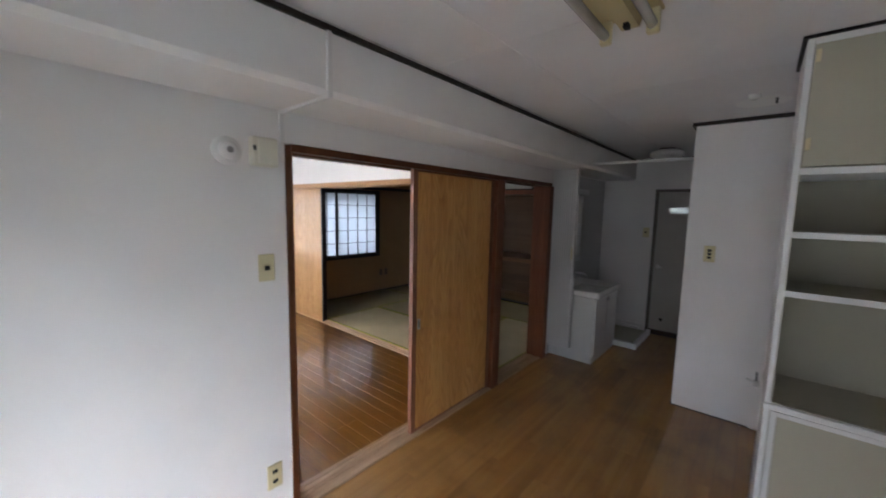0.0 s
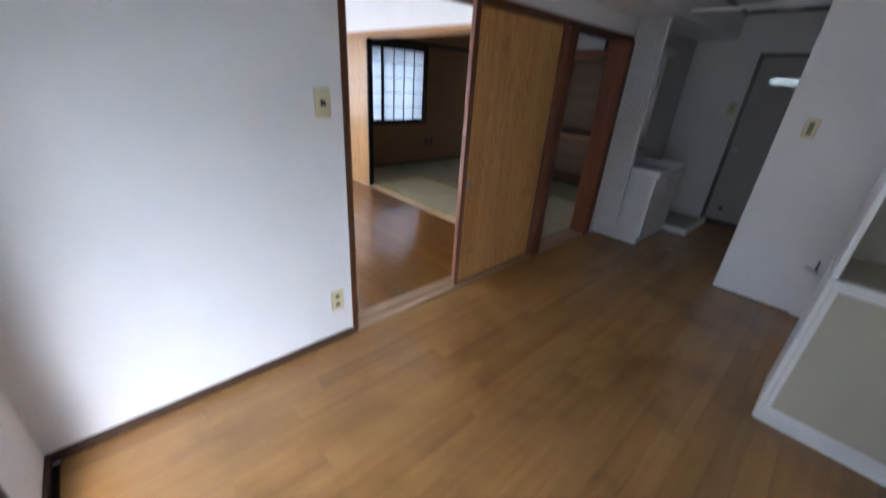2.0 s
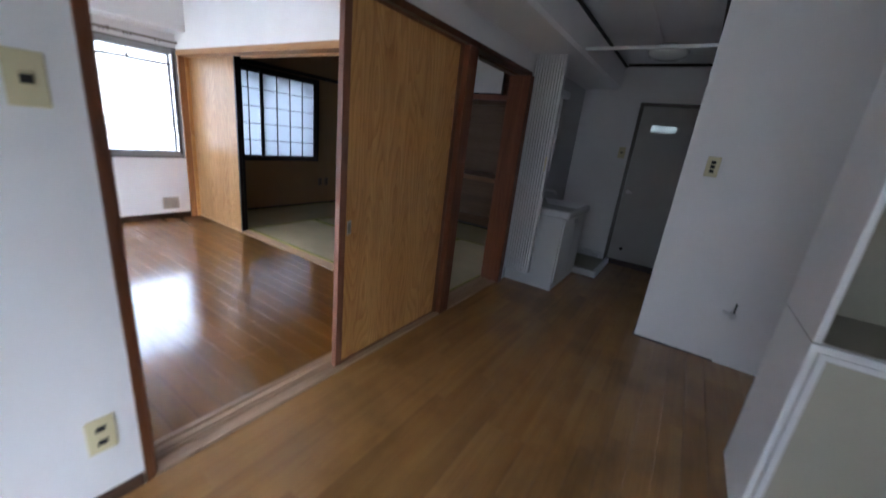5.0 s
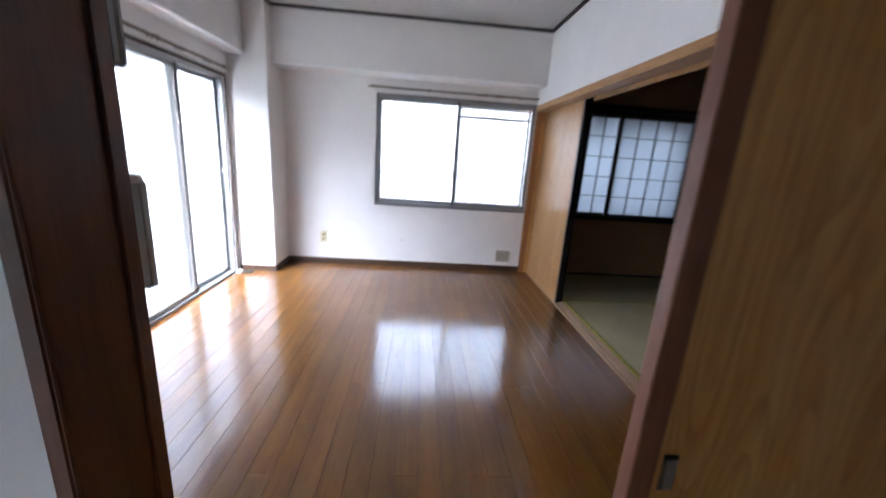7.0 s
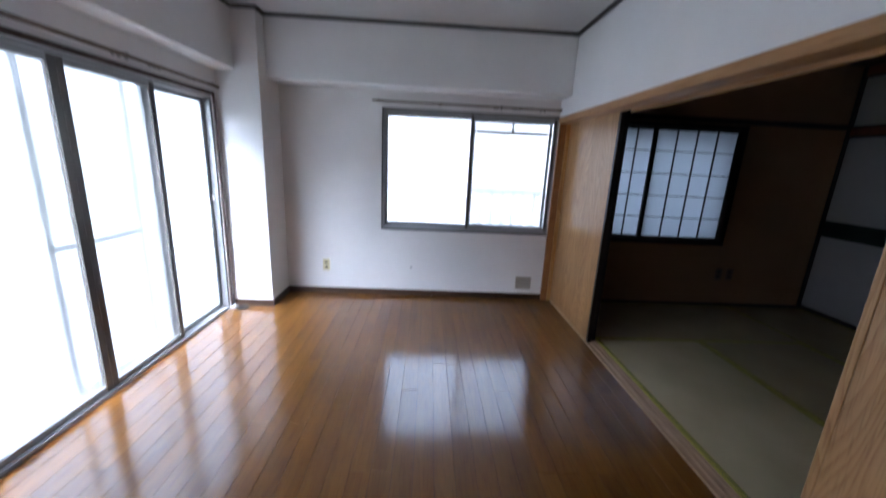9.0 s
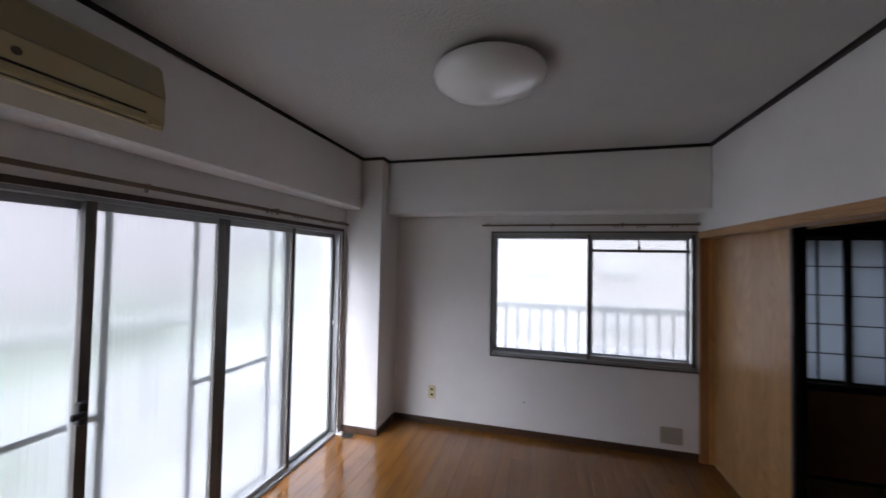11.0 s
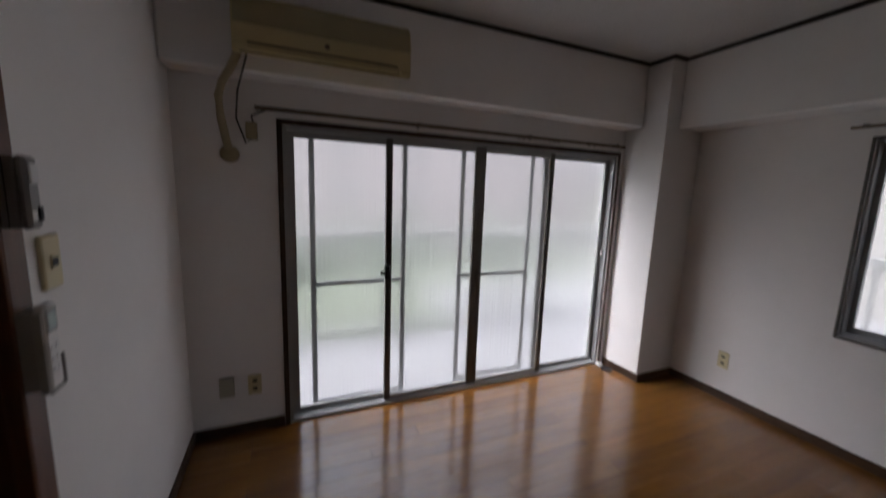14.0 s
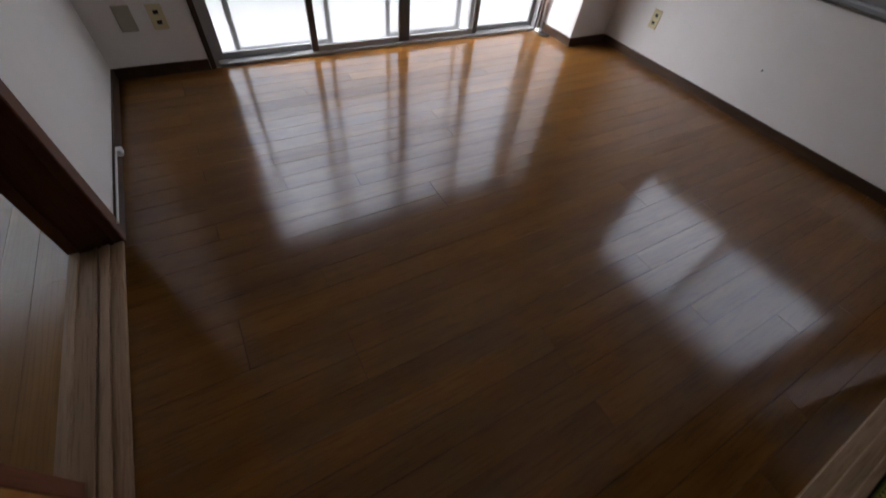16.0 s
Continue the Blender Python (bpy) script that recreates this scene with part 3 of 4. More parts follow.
part("pull", boxes((-0.06, -0.038, 2.955, 2.972, 0.955, 1.0), bev=0.003), WHITEP, win, "small white pull")
for a, b in ((0.645, 1.263), (1.66, 2.28)):
    sc = thing("screen_door", (-0.135, (a + b) / 2, 0.02), "grey insect screen frame outside the frosted glass", "screen door", "screens outside the balcony window")
    for u in (a, b - 0.032):
        part("stile", boxes((-0.142, -0.128, u, u + 0.032, 0.02, 1.77)), ALU, sc)
    for z in (0.02, 0.822, 1.735):
        part("rail", boxes((-0.142, -0.128, a + 0.032, b - 0.032, z, z + 0.028)), ALU, sc)

win2, _ = window("window_2", "x", NX0, NX1, NZ0, NZ1, LY, 1, [(NX0 + 0.013, 2.14, 1), (2.1, NX1 - 0.013, 0)], "two-leaf aluminium sliding window with frosted glass", 0.013, 0.024, GLASS_N)
part("casing", boxes((NX0 - 0.014, NX0, LY - 0.01, LY, NZ0 - 0.014, NZ1 + 0.014), (NX0, NX1, LY - 0.01, LY, NZ1, NZ1 + 0.014), (NX0, NX1, LY - 0.014, LY, NZ0 - 0.014, NZ0), bev=0.002), ALUD, win2, "dark window casing")
part("crossbar", boxes((2.13, NX1 - 0.048, LY + 0.02, LY + 0.034, 1.638, 1.662)), ALUD, win2)
part("divider", boxes((2.495, 2.507, LY + 0.02, LY + 0.034, 1.662, NZ1 - 0.05)), ALU, win2)
part("catch", boxes((2.49, 2.515, LY + 0.012, LY + 0.03, 1.655, 1.685), bev=0.003), ALUD, win2)

win3, _ = window("window_3", "y", KW0, KW1, 0.0, WT, 0.0, -1, [(KW0 + 0.035, -1.41, 1), (-1.46, KW1 - 0.035, 0)], "aluminium balcony window of the kitchen with one teal frosted pane", tint=GLASS_TEAL)
part("casing", boxes((0, 0.012, KW1, KW1 + 0.025, 0, WT + 0.025), (0, 0.012, KW0 - 0.025, KW0, 0, WT + 0.025), (0, 0.012, KW0, KW1, WT, WT + 0.025), bev=0.002), CASING, win3, "dark brown wooden casing")
part("window_sill", boxes((-0.004, 0.03, KW0, KW1, -0.02, 0.006), bev=0.002), PALEW, win3, "worn pale wooden sill")

# the kitchen window's screen is an addition that dims its light
for axis, w0, w1, z0, z1, lab in (("x", 2.13, NX1 - 0.02, NZ0 + 0.03, NZ1 - 0.03, "grey insect screen outside the sliding window"), ("y", KW0 + 0.04, KW1 - 0.04, 0.03, WT - 0.04, "added grey screen that dims the kitchen window")):
    at = LY + 0.132 if axis == "x" else -0.135

    def sb(u0, u1, d, za, zb):
        return boxes((u0, u1, at - d, at + d, za, zb)) if axis == "x" else boxes((at - d, at + d, u0, u1, za, zb))

    sn = thing("screen_door" if axis == "y" else "window_screen", ((w0 + w1) / 2, at, z0) if axis == "x" else (at, (w0 + w1) / 2, z0), lab, "insect screen")
    for u in (w0, w1 - 0.025):
        part("stile", sb(u, u + 0.025, 0.007, z0, z1), ALU, sn)
    for z in (z0, z1 - 0.025):
        part("rail", sb(w0 + 0.025, w1 - 0.025, 0.007, z, z + 0.025), ALU, sn)
    part("mesh", sb(w0 + 0.025, w1 - 0.025, 0.0006, z0 + 0.025, z1 - 0.025), MESH if axis == "x" else MESH_DIM, sn, "fine grey mesh")

# curtain rails
for nm, pts, lab in (("y", ((0.05, 0.377, 1.835), (0.05, 3.0, 1.845)), "old grey curtain rail above the balcony window"), ("x", ((1.19, 3.40, 1.865), (2.98, 3.40, 1.865)), "old grey curtain rail above the sliding window")):
    cr = thing("curtain_rail", pts[0], lab, "curtain rail")
    p, q = Vector(pts[0]), Vector(pts[1])
    o = Vector((0.0, 0, 0))
    lo, hi = (p - Vector((0.008, 0, 0.005)), q + Vector((0.008, 0, 0.005))) if nm == "y" else (p - Vector((0, 0.008, 0.008)), q + Vector((0, 0.008, 0.008)))
    part("rail", boxes((lo.x, hi.x, lo.y, hi.y, lo.z, hi.z), bev=0.002), BROWNP, cr)
    for k in range(9):
        c = p.lerp(q, (0.62, 0.635, 0.655, 0.72, 0.735, 0.75, 0.86, 0.88, 0.34)[k])
        part("runner", boxes((c.x - 0.006, c.x + 0.006, c.y - 0.007, c.y + 0.007, c.z - 0.024, c.z - 0.006), bev=0.002), GREYP, cr)
    for k in range(4):
        c = p.lerp(q, 0.03 + 0.94 * k / 3)
        if nm == "y":
            part("bracket", boxes((0.0, 0.058, c.y - 0.008, c.y + 0.008, c.z + 0.004, c.z + 0.018), bev=0.002), GREYP, cr)
        else:
            part("bracket", boxes((c.x - 0.008, c.x + 0.008, 3.392, LY, c.z + 0.004, c.z + 0.018), bev=0.002), GREYP, cr)

# shoji window
sh = thing("window_4", (3.96, 3.3, SZ0), "dark-framed shoji window with white paper panes", "window", kind="structure")
part("window_frame", boxes((SX0 - 0.05, SX1 + 0.04, 3.28, TY, SZ0 - 0.05, SZ0), (SX0 - 0.05, SX1 + 0.04, 3.28, TY, SZ1, SZ1 + 0.05), (SX0 - 0.05, SX0, 3.28, TY, SZ0, SZ1), (SX1, SX1 + 0.04, 3.28, TY, SZ0, SZ1), bev=0.003), BLACKW, sh)
for x0, x1, d, nb in ((SX0, 3.825, 3.335, 3), (3.772, SX1, 3.305, 4)):
    leaf = part("shoji_leaf", boxes((x0, x0 + 0.035, d - 0.012, d + 0.012, SZ0, SZ1), (x1 - 0.035, x1, d - 0.012, d + 0.012, SZ0, SZ1), (x0 + 0.035, x1 - 0.035, d - 0.012, d + 0.012, SZ0, SZ0 + 0.02), (x0 + 0.035, x1 - 0.035, d - 0.012, d + 0.012, SZ1 - 0.02, SZ1)), BLACKW, sh)
    for k in range(1, nb):
        u = x0 + 0.035 + (x1 - x0 - 0.07) * k / nb
        part("bar", boxes((u - 0.005, u + 0.005, d - 0.008, d + 0.004, SZ0 + 0.02, SZ1 - 0.02)), BLACKW, leaf)
    for k in range(1, 5):
        z = SZ0 + (SZ1 - SZ0) * k / 5
        part("bar", boxes((x0 + 0.035, x1 - 0.035, d - 0.007, d + 0.003, z - 0.004, z + 0.004)), BLACKW, leaf)
    pp = part("paper", boxes((x0 + 0.033, x1 - 0.033, d + 0.005, d + 0.006, SZ0 + 0.018, SZ1 - 0.018)), PAPER, leaf)
    pp.visible_shadow = False
win5, _ = window("window_5", "x", SX0, SX1, SZ0, SZ1, 3.45, 1, [(SX0 + 0.035, 3.98, 1), (3.94, SX1 - 0.035, 0)], "aluminium window behind the shoji")

# dark picture rail and corner posts in the tatami room
structure("trim_tatami", boxes((LX + 0.1, TX, TY - 0.022, TY, 1.83, 1.88), (TX - 0.025, TX, TY - 0.02, TY, 0, TH), (LX + 0.1, TX, 0.0, 0.022, 1.84, 1.88), (LX + 0.1, TX, TY - 0.02, TY, 0, 0.03), bev=0.002), BLACKW, "black-brown rails of the tatami room")

# ---- closet of the tatami room ----
cl = thing("closet", (TX, 1.7, 0), "built-in closet with wooden shelf, partly open", "closet", kind="structure")
part("sill", boxes((TX, TX + 0.09, 0, TY, 0, 0.03), bev=0.002), BLACKW, cl)
part("head", boxes((TX, TX + 0.09, 0, TY, 1.78, 1.85), bev=0.002), FRAME, cl)
part("top_head", boxes((TX, TX + 0.09, 0, TY, 2.32, TH), bev=0.002), FRAME, cl)
part("shelf", boxes((TX + 0.09, 6.5, 0.002, TY - 0.002, 0.70, 0.74), (TX + 0.06, TX + 0.09, 0.002, TY - 0.002, 0.68, 0.745), bev=0.002), CLOSETW, cl, "wooden closet shelf")
part("upper_shelf", boxes((TX + 0.09, 6.5, 0.002, TY - 0.002, 1.79, 1.82)), CLOSETW, cl)
part("closet_floor", boxes((TX + 0.09, 6.5, 0.002, TY - 0.002, -0.015, 0.02)), CLOSETW, cl)
part("post", boxes((TX - 0.005, TX + 0.09, 0.0, 0.05, 0.03, TH), bev=0.002), FRAME, cl)


def fusuma(y0, y1, x, z0, z1, label, band=True):
    ob = thing("fusuma_door", (x, (y0 + y1) / 2, z0), label, "door", "closet doors")
    part("panel", boxes((x - 0.008, x + 0.008, y0 + 0.02, y1 - 0.02, z0 + 0.02, z1 - 0.02)), FUSUMA, ob)
    for a, b in ((y0, y0 + 0.02), (y1 - 0.02, y1)):
        part("stile", boxes((x - 0.011, x + 0.011, a, b, z0, z1), bev=0.002), BLACKW, ob)
    for a, b in ((z0, z0 + 0.02), (z1 - 0.02, z1)):
        part("rail", boxes((x - 0.011, x + 0.011, y0 + 0.02, y1 - 0.02, a, b), bev=0.002), BLACKW, ob)
    if band:
        part("band", boxes((x - 0.0095, x - 0.0082, y0 + 0.02, y1 - 0.02, 0.80, 0.96)), FUSGREEN, ob, "dark green paper band")
        p = part("pull", lathe(bmesh.new(), (x - 0.012, y1 - 0.07, 0.88), [(0.022, -0.002), (0.022, 0.003)], 16, "x"), BLACKW, ob)


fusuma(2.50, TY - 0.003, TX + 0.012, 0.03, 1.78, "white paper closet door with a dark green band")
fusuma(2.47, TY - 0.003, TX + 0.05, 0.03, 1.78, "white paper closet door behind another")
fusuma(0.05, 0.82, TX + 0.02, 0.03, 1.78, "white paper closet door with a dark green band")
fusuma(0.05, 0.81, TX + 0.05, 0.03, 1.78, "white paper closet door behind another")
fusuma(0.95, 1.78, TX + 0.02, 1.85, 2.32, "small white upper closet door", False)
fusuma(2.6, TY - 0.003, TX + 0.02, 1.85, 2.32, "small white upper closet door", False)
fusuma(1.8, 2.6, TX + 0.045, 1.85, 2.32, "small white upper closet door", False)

# ---- tatami mats ----
def tatami(x0, x1, y0, y1, along, rushes=None):
    ob = thing("tatami_mat", ((x0 + x1) / 2, (y0 + y1) / 2, -0.02), "pale straw tatami mat with a green patterned border", "tatami mat", "six tatami mats")
    g = 0.0015
    x0, x1, y0, y1 = x0 + g, x1 - g, y0 + g, y1 - g
    e = 0.03
    if along == "y":
        part("mat", boxes((x0 + e, x1 - e, y0, y1, -0.02, 0.006), bev=0.002), rushes or TATAMI, ob)
        for a in (x0, x1 - e):
            part("border", boxes((a, a + e, y0, y1, -0.02, 0.0075), bev=0.002), EDGE, ob)
    else:
        part("mat", boxes((x0, x1, y0 + e, y1 - e, -0.02, 0.006), bev=0.002), rushes or TATAMI, ob)
        for a in (y0, y1 - e):
            part("border", boxes((x0, x1, a, a + e, -0.02, 0.0075), bev=0.002), EDGE, ob)


# front mat coloured as if catching light, inner mats as if in shade
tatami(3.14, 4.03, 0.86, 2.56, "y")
tatami(4.03, 4.93, 0.86, 2.56, "y", TATAMI_SHADE)
tatami(3.14, 4.93, 2.56, 3.42, "x", TATAMI_SHADE)
tatami(3.14, 4.93, 0.0, 0.86, "x", TATAMI_SHEEN)
tatami(4.93, TX, 1.71, 3.42, "y", TATAMI_SHADE)
tatami(4.93, TX, 0.0, 1.71, "y", TATAMI_SHADE)


# ---- plates on the walls ----
def plate(axis, wall, out, u, z, w, h, label, kind="outlet", mat=None, deep=0.008):
    """A wall plate: axis of the wall's run, wall's place, way out of the wall."""
    name = {"outlet": "wall_outlet", "switch": "light_switch", "triple": "light_switch", "blank": "wall_plate"}[kind]

    def bx(u0, u1, w0, w1, z0, z1, bev=0.0015):
        w0, w1 = sorted((wall + out * w0, wall + out * w1))
        return boxes((u0, u1, w0, w1, z0, z1), bev=bev) if axis == "x" else boxes((w0, w1, u0, u1, z0, z1), bev=bev)

    base = (u, wall, z) if axis == "x" else (wall, u, z)
    ob = thing(name, base, label, name.replace("_", " "))
    part("plate", bx(u - w / 2, u + w / 2, 0, deep, z - h / 2, z + h / 2, 0.003), mat or CREAM, ob)
    if kind == "outlet":
        for dz in (-0.024, 0.024):
            part("socket", bx(u - 0.012, u + 0.012, deep - 0.001, deep + 0.0012, z + dz - 0.009, z + dz + 0.009, 0), BLACK, ob)
    elif kind == "triple":
        for dz in (-0.026, 0.0, 0.026):
            part("rocker", bx(u - 0.012, u + 0.012, deep - 0.001, deep + 0.004, z + dz - 0.01, z + dz + 0.01), BLACK, ob)
    elif kind == "switch":
        part("rocker", bx(u - 0.012, u + 0.012, deep - 0.001, deep + 0.004, z - 0.016, z + 0.016), mat or CREAM, ob)
        part("mark", bx(u - 0.011, u + 0.011, deep + 0.0035, deep + 0.0048, z - 0.01, z + 0.01, 0), BLACK, ob)
    return ob


plate("x", KY1, -1, 1.172, 1.257, 0.07, 0.12, "cream light switch beside the sliding doors", "switch")
plate("x", KY1, -1, 1.18, 0.262, 0.07, 0.12, "cream double wall outlet above the baseboard")
plate("y", 3.82, -1, -1.513, 1.238, 0.07, 0.12, "cream triple light switch on the white wall", "triple")
plate("y", KX, -1, -0.69, 1.285, 0.07, 0.12, "cream light switch beside the hall door", "switch")
plate("y", 0.0, 1, 0.176, 0.293, 0.075, 0.12, "pale blank wall plate", "blank", CABBEIGE)
plate("y", 0.0, 1, 0.319, 0.292, 0.07, 0.12, "cream double wall outlet beside the balcony window")
plate("x", LY, -1, 0.73, 0.298, 0.07, 0.12, "cream double wall outlet under the beam")
plate("x", 0.0, 1, 1.138, 1.245, 0.07, 0.125, "cream light switch on the living room side", "switch", deep=0.012)
plate("x", TY, -1, 4.78, 0.35, 0.07, 0.12, "brown wall outlet on the sand wall", "outlet", BROWNP)
plate("x", TY, -1, 4.9, 0.35, 0.07, 0.12, "brown wall outlet on the sand wall", "outlet", BROWNP)

# low vent in the north wall
vt = thing("wall_vent", (2.735, LY, 0.165), "beige square vent grille in the wall", "vent")
part("frame", boxes((2.655, 2.815, LY - 0.012, LY, 0.225, 0.24), (2.655, 2.815, LY - 0.012, LY, 0.11, 0.125), (2.655, 2.67, LY - 0.012, LY, 0.125, 0.225), (2.8, 2.815, LY - 0.012, LY, 0.125, 0.225), bev=0.002), VENTB, vt)
part("backing", boxes((2.67, 2.8, LY - 0.003, LY, 0.125, 0.225)), GREYP, vt)
for k in range(6):
    part("slat", boxes((2.67, 2.8, LY - 0.01, LY - 0.004, 0.129 + k * 0.0165, 0.139 + k * 0.0165)), VENTB, vt)

# chime box and round detector on the kitchen wall
ch = thing("door_chime", (1.165, KY1, 1.75), "cream door chime box on the white wall", "door chime")
part("body", boxes((1.113, 1.22, KY1 - 0.045, KY1, 1.692, 1.812), bev=0.006), IVORY, ch)
part("cover", boxes((1.135, 1.216, KY1 - 0.05, KY1 - 0.044, 1.70, 1.803), bev=0.004), IVORY, ch)
part("button", boxes((1.115, 1.128, KY1 - 0.048, KY1 - 0.044, 1.755, 1.775), bev=0.001), BLACK, ch)
dt = thing("fire_detector", (1.03, KY1, 1.745), "round white fire detector on the wall", "detector")
part("base", lathe(bmesh.new(), (1.03, KY1, 1.745), [(0.055, 0.0), (0.055, -0.01), (0.05, -0.018)], 32, "y"), WHITEP, dt, smooth=True)
part("head", lathe(bmesh.new(), (1.03, KY1 - 0.018, 1.745), [(0.036, 0.0), (0.034, -0.016), (0.024, -0.024), (0.008, -0.026)], 24, "y"), WHITEP, dt, smooth=True)
part("ring", lathe(bmesh.new(), (1.03, KY1 - 0.04, 1.745), [(0.014, 0.0), (0.012, -0.006)], 16, "y"), GREYP, dt)
# cable duct over the beam
cd = thing("cable_duct", (1.255, KY1, 1.94), "white cable duct running over the beam", "cable duct")
part("duct", boxes((1.245, 1.263, KY1 - 0.012, KY1, KAM + 0.036, 1.94)), VINYL, cd)
part("duct", boxes((1.245, 1.263, -0.53, KY1 - 0.012, 1.93, 1.94)), VINYL, cd)
part("duct", boxes((1.245, 1.263, -0.542, -0.53, 1.93, KH - 0.026)), VINYL, cd)

# intercom and remote holder on the living side of the partition
ic = thing("intercom", (1.27, 0.012, 1.40), "grey intercom box with a pale speaker beside the door", "intercom")
part("body", boxes((1.25, 1.291, 0.0384, 0.0562, 1.335, 1.48), bev=0.006), GREYP, ic)
part("back_box", boxes((1.252, 1.2895, 0.0120, 0.0396, 1.337, 1.478), bev=0.002), GREYP, ic)
part("speaker", boxes((1.257, 1.284, 0.0562, 0.0602, 1.425, 1.465), bev=0.002), WHITEP, ic)
part("button", boxes((1.254, 1.268, 0.0562, 0.0602, 1.35, 1.38), bev=0.002), BLACK, ic)
part("nameplate", boxes((1.272, 1.286, 0.0562, 0.0576, 1.352, 1.372), bev=0.0005), WHITEP, ic)
part("seam", boxes((1.2495, 1.2915, 0.0229, 0.0246, 1.34, 1.475)), BLACK, ic)
rm = thing("remote_control", (1.27, 0.0120, 0.99), "white air conditioner remote in a grey wall holder", "remote control")
hd = part("holder", boxes((1.246, 1.293, 0.0120, 0.0373, 0.995, 1.165), (1.243, 1.2475, 0.0373, 0.0597, 0.99, 1.06), (1.2905, 1.295, 0.0373, 0.0511, 0.99, 1.165), (1.2475, 1.2905, 0.0373, 0.0574, 0.985, 0.993), bev=0.001), HOLDER, rm)
bd = part("body", boxes((1.248, 1.29, 0.0376, 0.0562, 0.994, 1.178), bev=0.004), WHITEP, rm)
part("bezel", boxes((1.251, 1.287, 0.0559, 0.0571, 1.118, 1.168)), GREYP, bd)
part("display", boxes((1.255, 1.283, 0.0569, 0.0579, 1.124, 1.162)), LCD, bd)
for k in range(3):
    for j in range(2):
        part("key", boxes((1.256 + j * 0.016, 1.267 + j * 0.016, 0.0559, 0.0578, 1.03 + k * 0.025, 1.042 + k * 0.025), bev=0.001), CABWHITE, bd)
# small cable stub near the floor and grey wire
cb = thing("wire_clip", (0.78, 0.012, 0.05), "small white wire clip with a wire along the baseboard", "wire clip")
part("clip", boxes((0.76, 0.8, 0.012, 0.035, 0.035, 0.065), bev=0.004), WHITEP, cb)
part("wire", tube(bmesh.new(), [(0.8, 0.017, 0.064), (1.0, 0.017, 0.066), (1.26, 0.017, 0.066)], 0.004, 6), WHITEP, cb)
# plug and small dark disc by the column
dp = thing("door_stop", (0.12, 2.98, 0), "small dark round stop on the floor", "door stop")
part("disc", lathe(bmesh.new(), (0.105, 2.99, 0), [(0.05, 0.0), (0.048, 0.008), (0.03, 0.012)], 24), BLACK, dp, smooth=True)
dq = thing("plastic_block", (0.02, 2.985, 0), "small white plastic block on the floor", "block")
part("block", boxes((0.0, 0.055, 2.965, 3.01, 0.0, 0.02), bev=0.004), WHITEP, dq)

nl = thing("nail", (1.577, LY, 0.302), "small dark nail stuck in the white wall", "nail")
part("shank", tube(bmesh.new(), [(1.577, LY + 0.01, 0.302), (1.577, LY - 0.012, 0.303)], 0.002, 6), STEEL, nl)
part("head", tube(bmesh.new(), [(1.577, LY - 0.012, 0.303), (1.577, LY - 0.0135, 0.303)], 0.006, 10), BLACK, nl)

# ---- air conditioner ----
ac = thing("air_conditioner", (0.24, 0.71, 2.14), "yellowed wall air conditioner above the balcony window", "air conditioner")
AY0, AY1 = 0.315, 1.132
bm = bmesh.new()
prof = [(0.158, 2.08), (0.24, 2.05), (0.302, 2.018), (0.316, 2.019), (0.325, 2.05), (0.325, 2.137), (0.318, 2.142), (0.305, 2.25), (0.29, 2.268), (0.158, 2.268)]
ra, rb = ([bm.verts.new((x, y, z)) for x, z in prof] for y in (AY0, AY1))
for k in range(len(prof)):
    j = (k + 1) % len(prof)
    bm.faces.new((ra[k], ra[j], rb[j], rb[k]))
bm.faces.new(ra)
bm.faces.new(list(reversed(rb)))
bmesh.ops.bevel(bm, geom=[e for e in bm.edges if abs(e.verts[0].co.y - e.verts[1].co.y) < 1e-5], offset=0.006, segments=2, affect="EDGES")
part("body", bm, ACPLASTIC, ac)
bm = bmesh.new()
ga = [(0.3205, 2.144), (0.3235, 2.145), (0.3095, 2.247), (0.306, 2.25)]
ra, rb = ([bm.verts.new((x, y, z)) for x, z in ga] for y in (AY0 + 0.008, AY1 - 0.008))
for k in range(4):
    bm.faces.new((ra[k], ra[(k + 1) % 4], rb[(k + 1) % 4], rb[k]))
bm.faces.new(ra)
bm.faces.new(list(reversed(rb)))
part("front_panel", bm, ACGRILLE, ac, "duller upper front panel")
part("slot", boxes((0.316, 0.3262, AY0 + 0.06, AY1 - 0.07, 2.06, 2.0685), bev=0.001), BLACK, ac, "dark outlet slot")
part("flap", boxes((0.3, 0.3285, AY0 + 0.055, AY1 - 0.065, 2.029, 2.056), bev=0.006), ACPLASTIC, ac)
part("seam", boxes((0.3, 0.3225, AY0 + 0.03, AY1 - 0.07, 2.0235, 2.0265)), BLACK, ac)
part("end_cap", boxes((0.29, 0.3275, AY1 - 0.055, AY1 - 0.012, 2.026, 2.05), bev=0.004), ACPLASTIC, ac)
part("badge", lathe(bmesh.new(), (0.325, 0.715, 2.1), [(0.012, 0.0), (0.012, 0.0018), (0.009, 0.0026)], 20, "x"), BROWNP, ac, "small dark badge", smooth=True)
dc = thing("conduit", (0.1, 0.25, 1.6), "tan pipe duct and wires running down beside the window", "conduit")
part("pipe", tube(bmesh.new(), [(0.2, 0.335, 2.075), (0.18, 0.29, 1.98), (0.14, 0.25, 1.93), (0.1, 0.225, 1.87), (0.065, 0.225, 1.78), (0.05, 0.24, 1.68), (0.03, 0.25, 1.62)], 0.02, 12), DUCT, dc, smooth=True)
part("wall_cap", lathe(bmesh.new(), (0, 0.25, 1.6), [(0.045, 0.0), (0.045, 0.02), (0.03, 0.035)], 20, "x"), DUCT, dc, smooth=True)
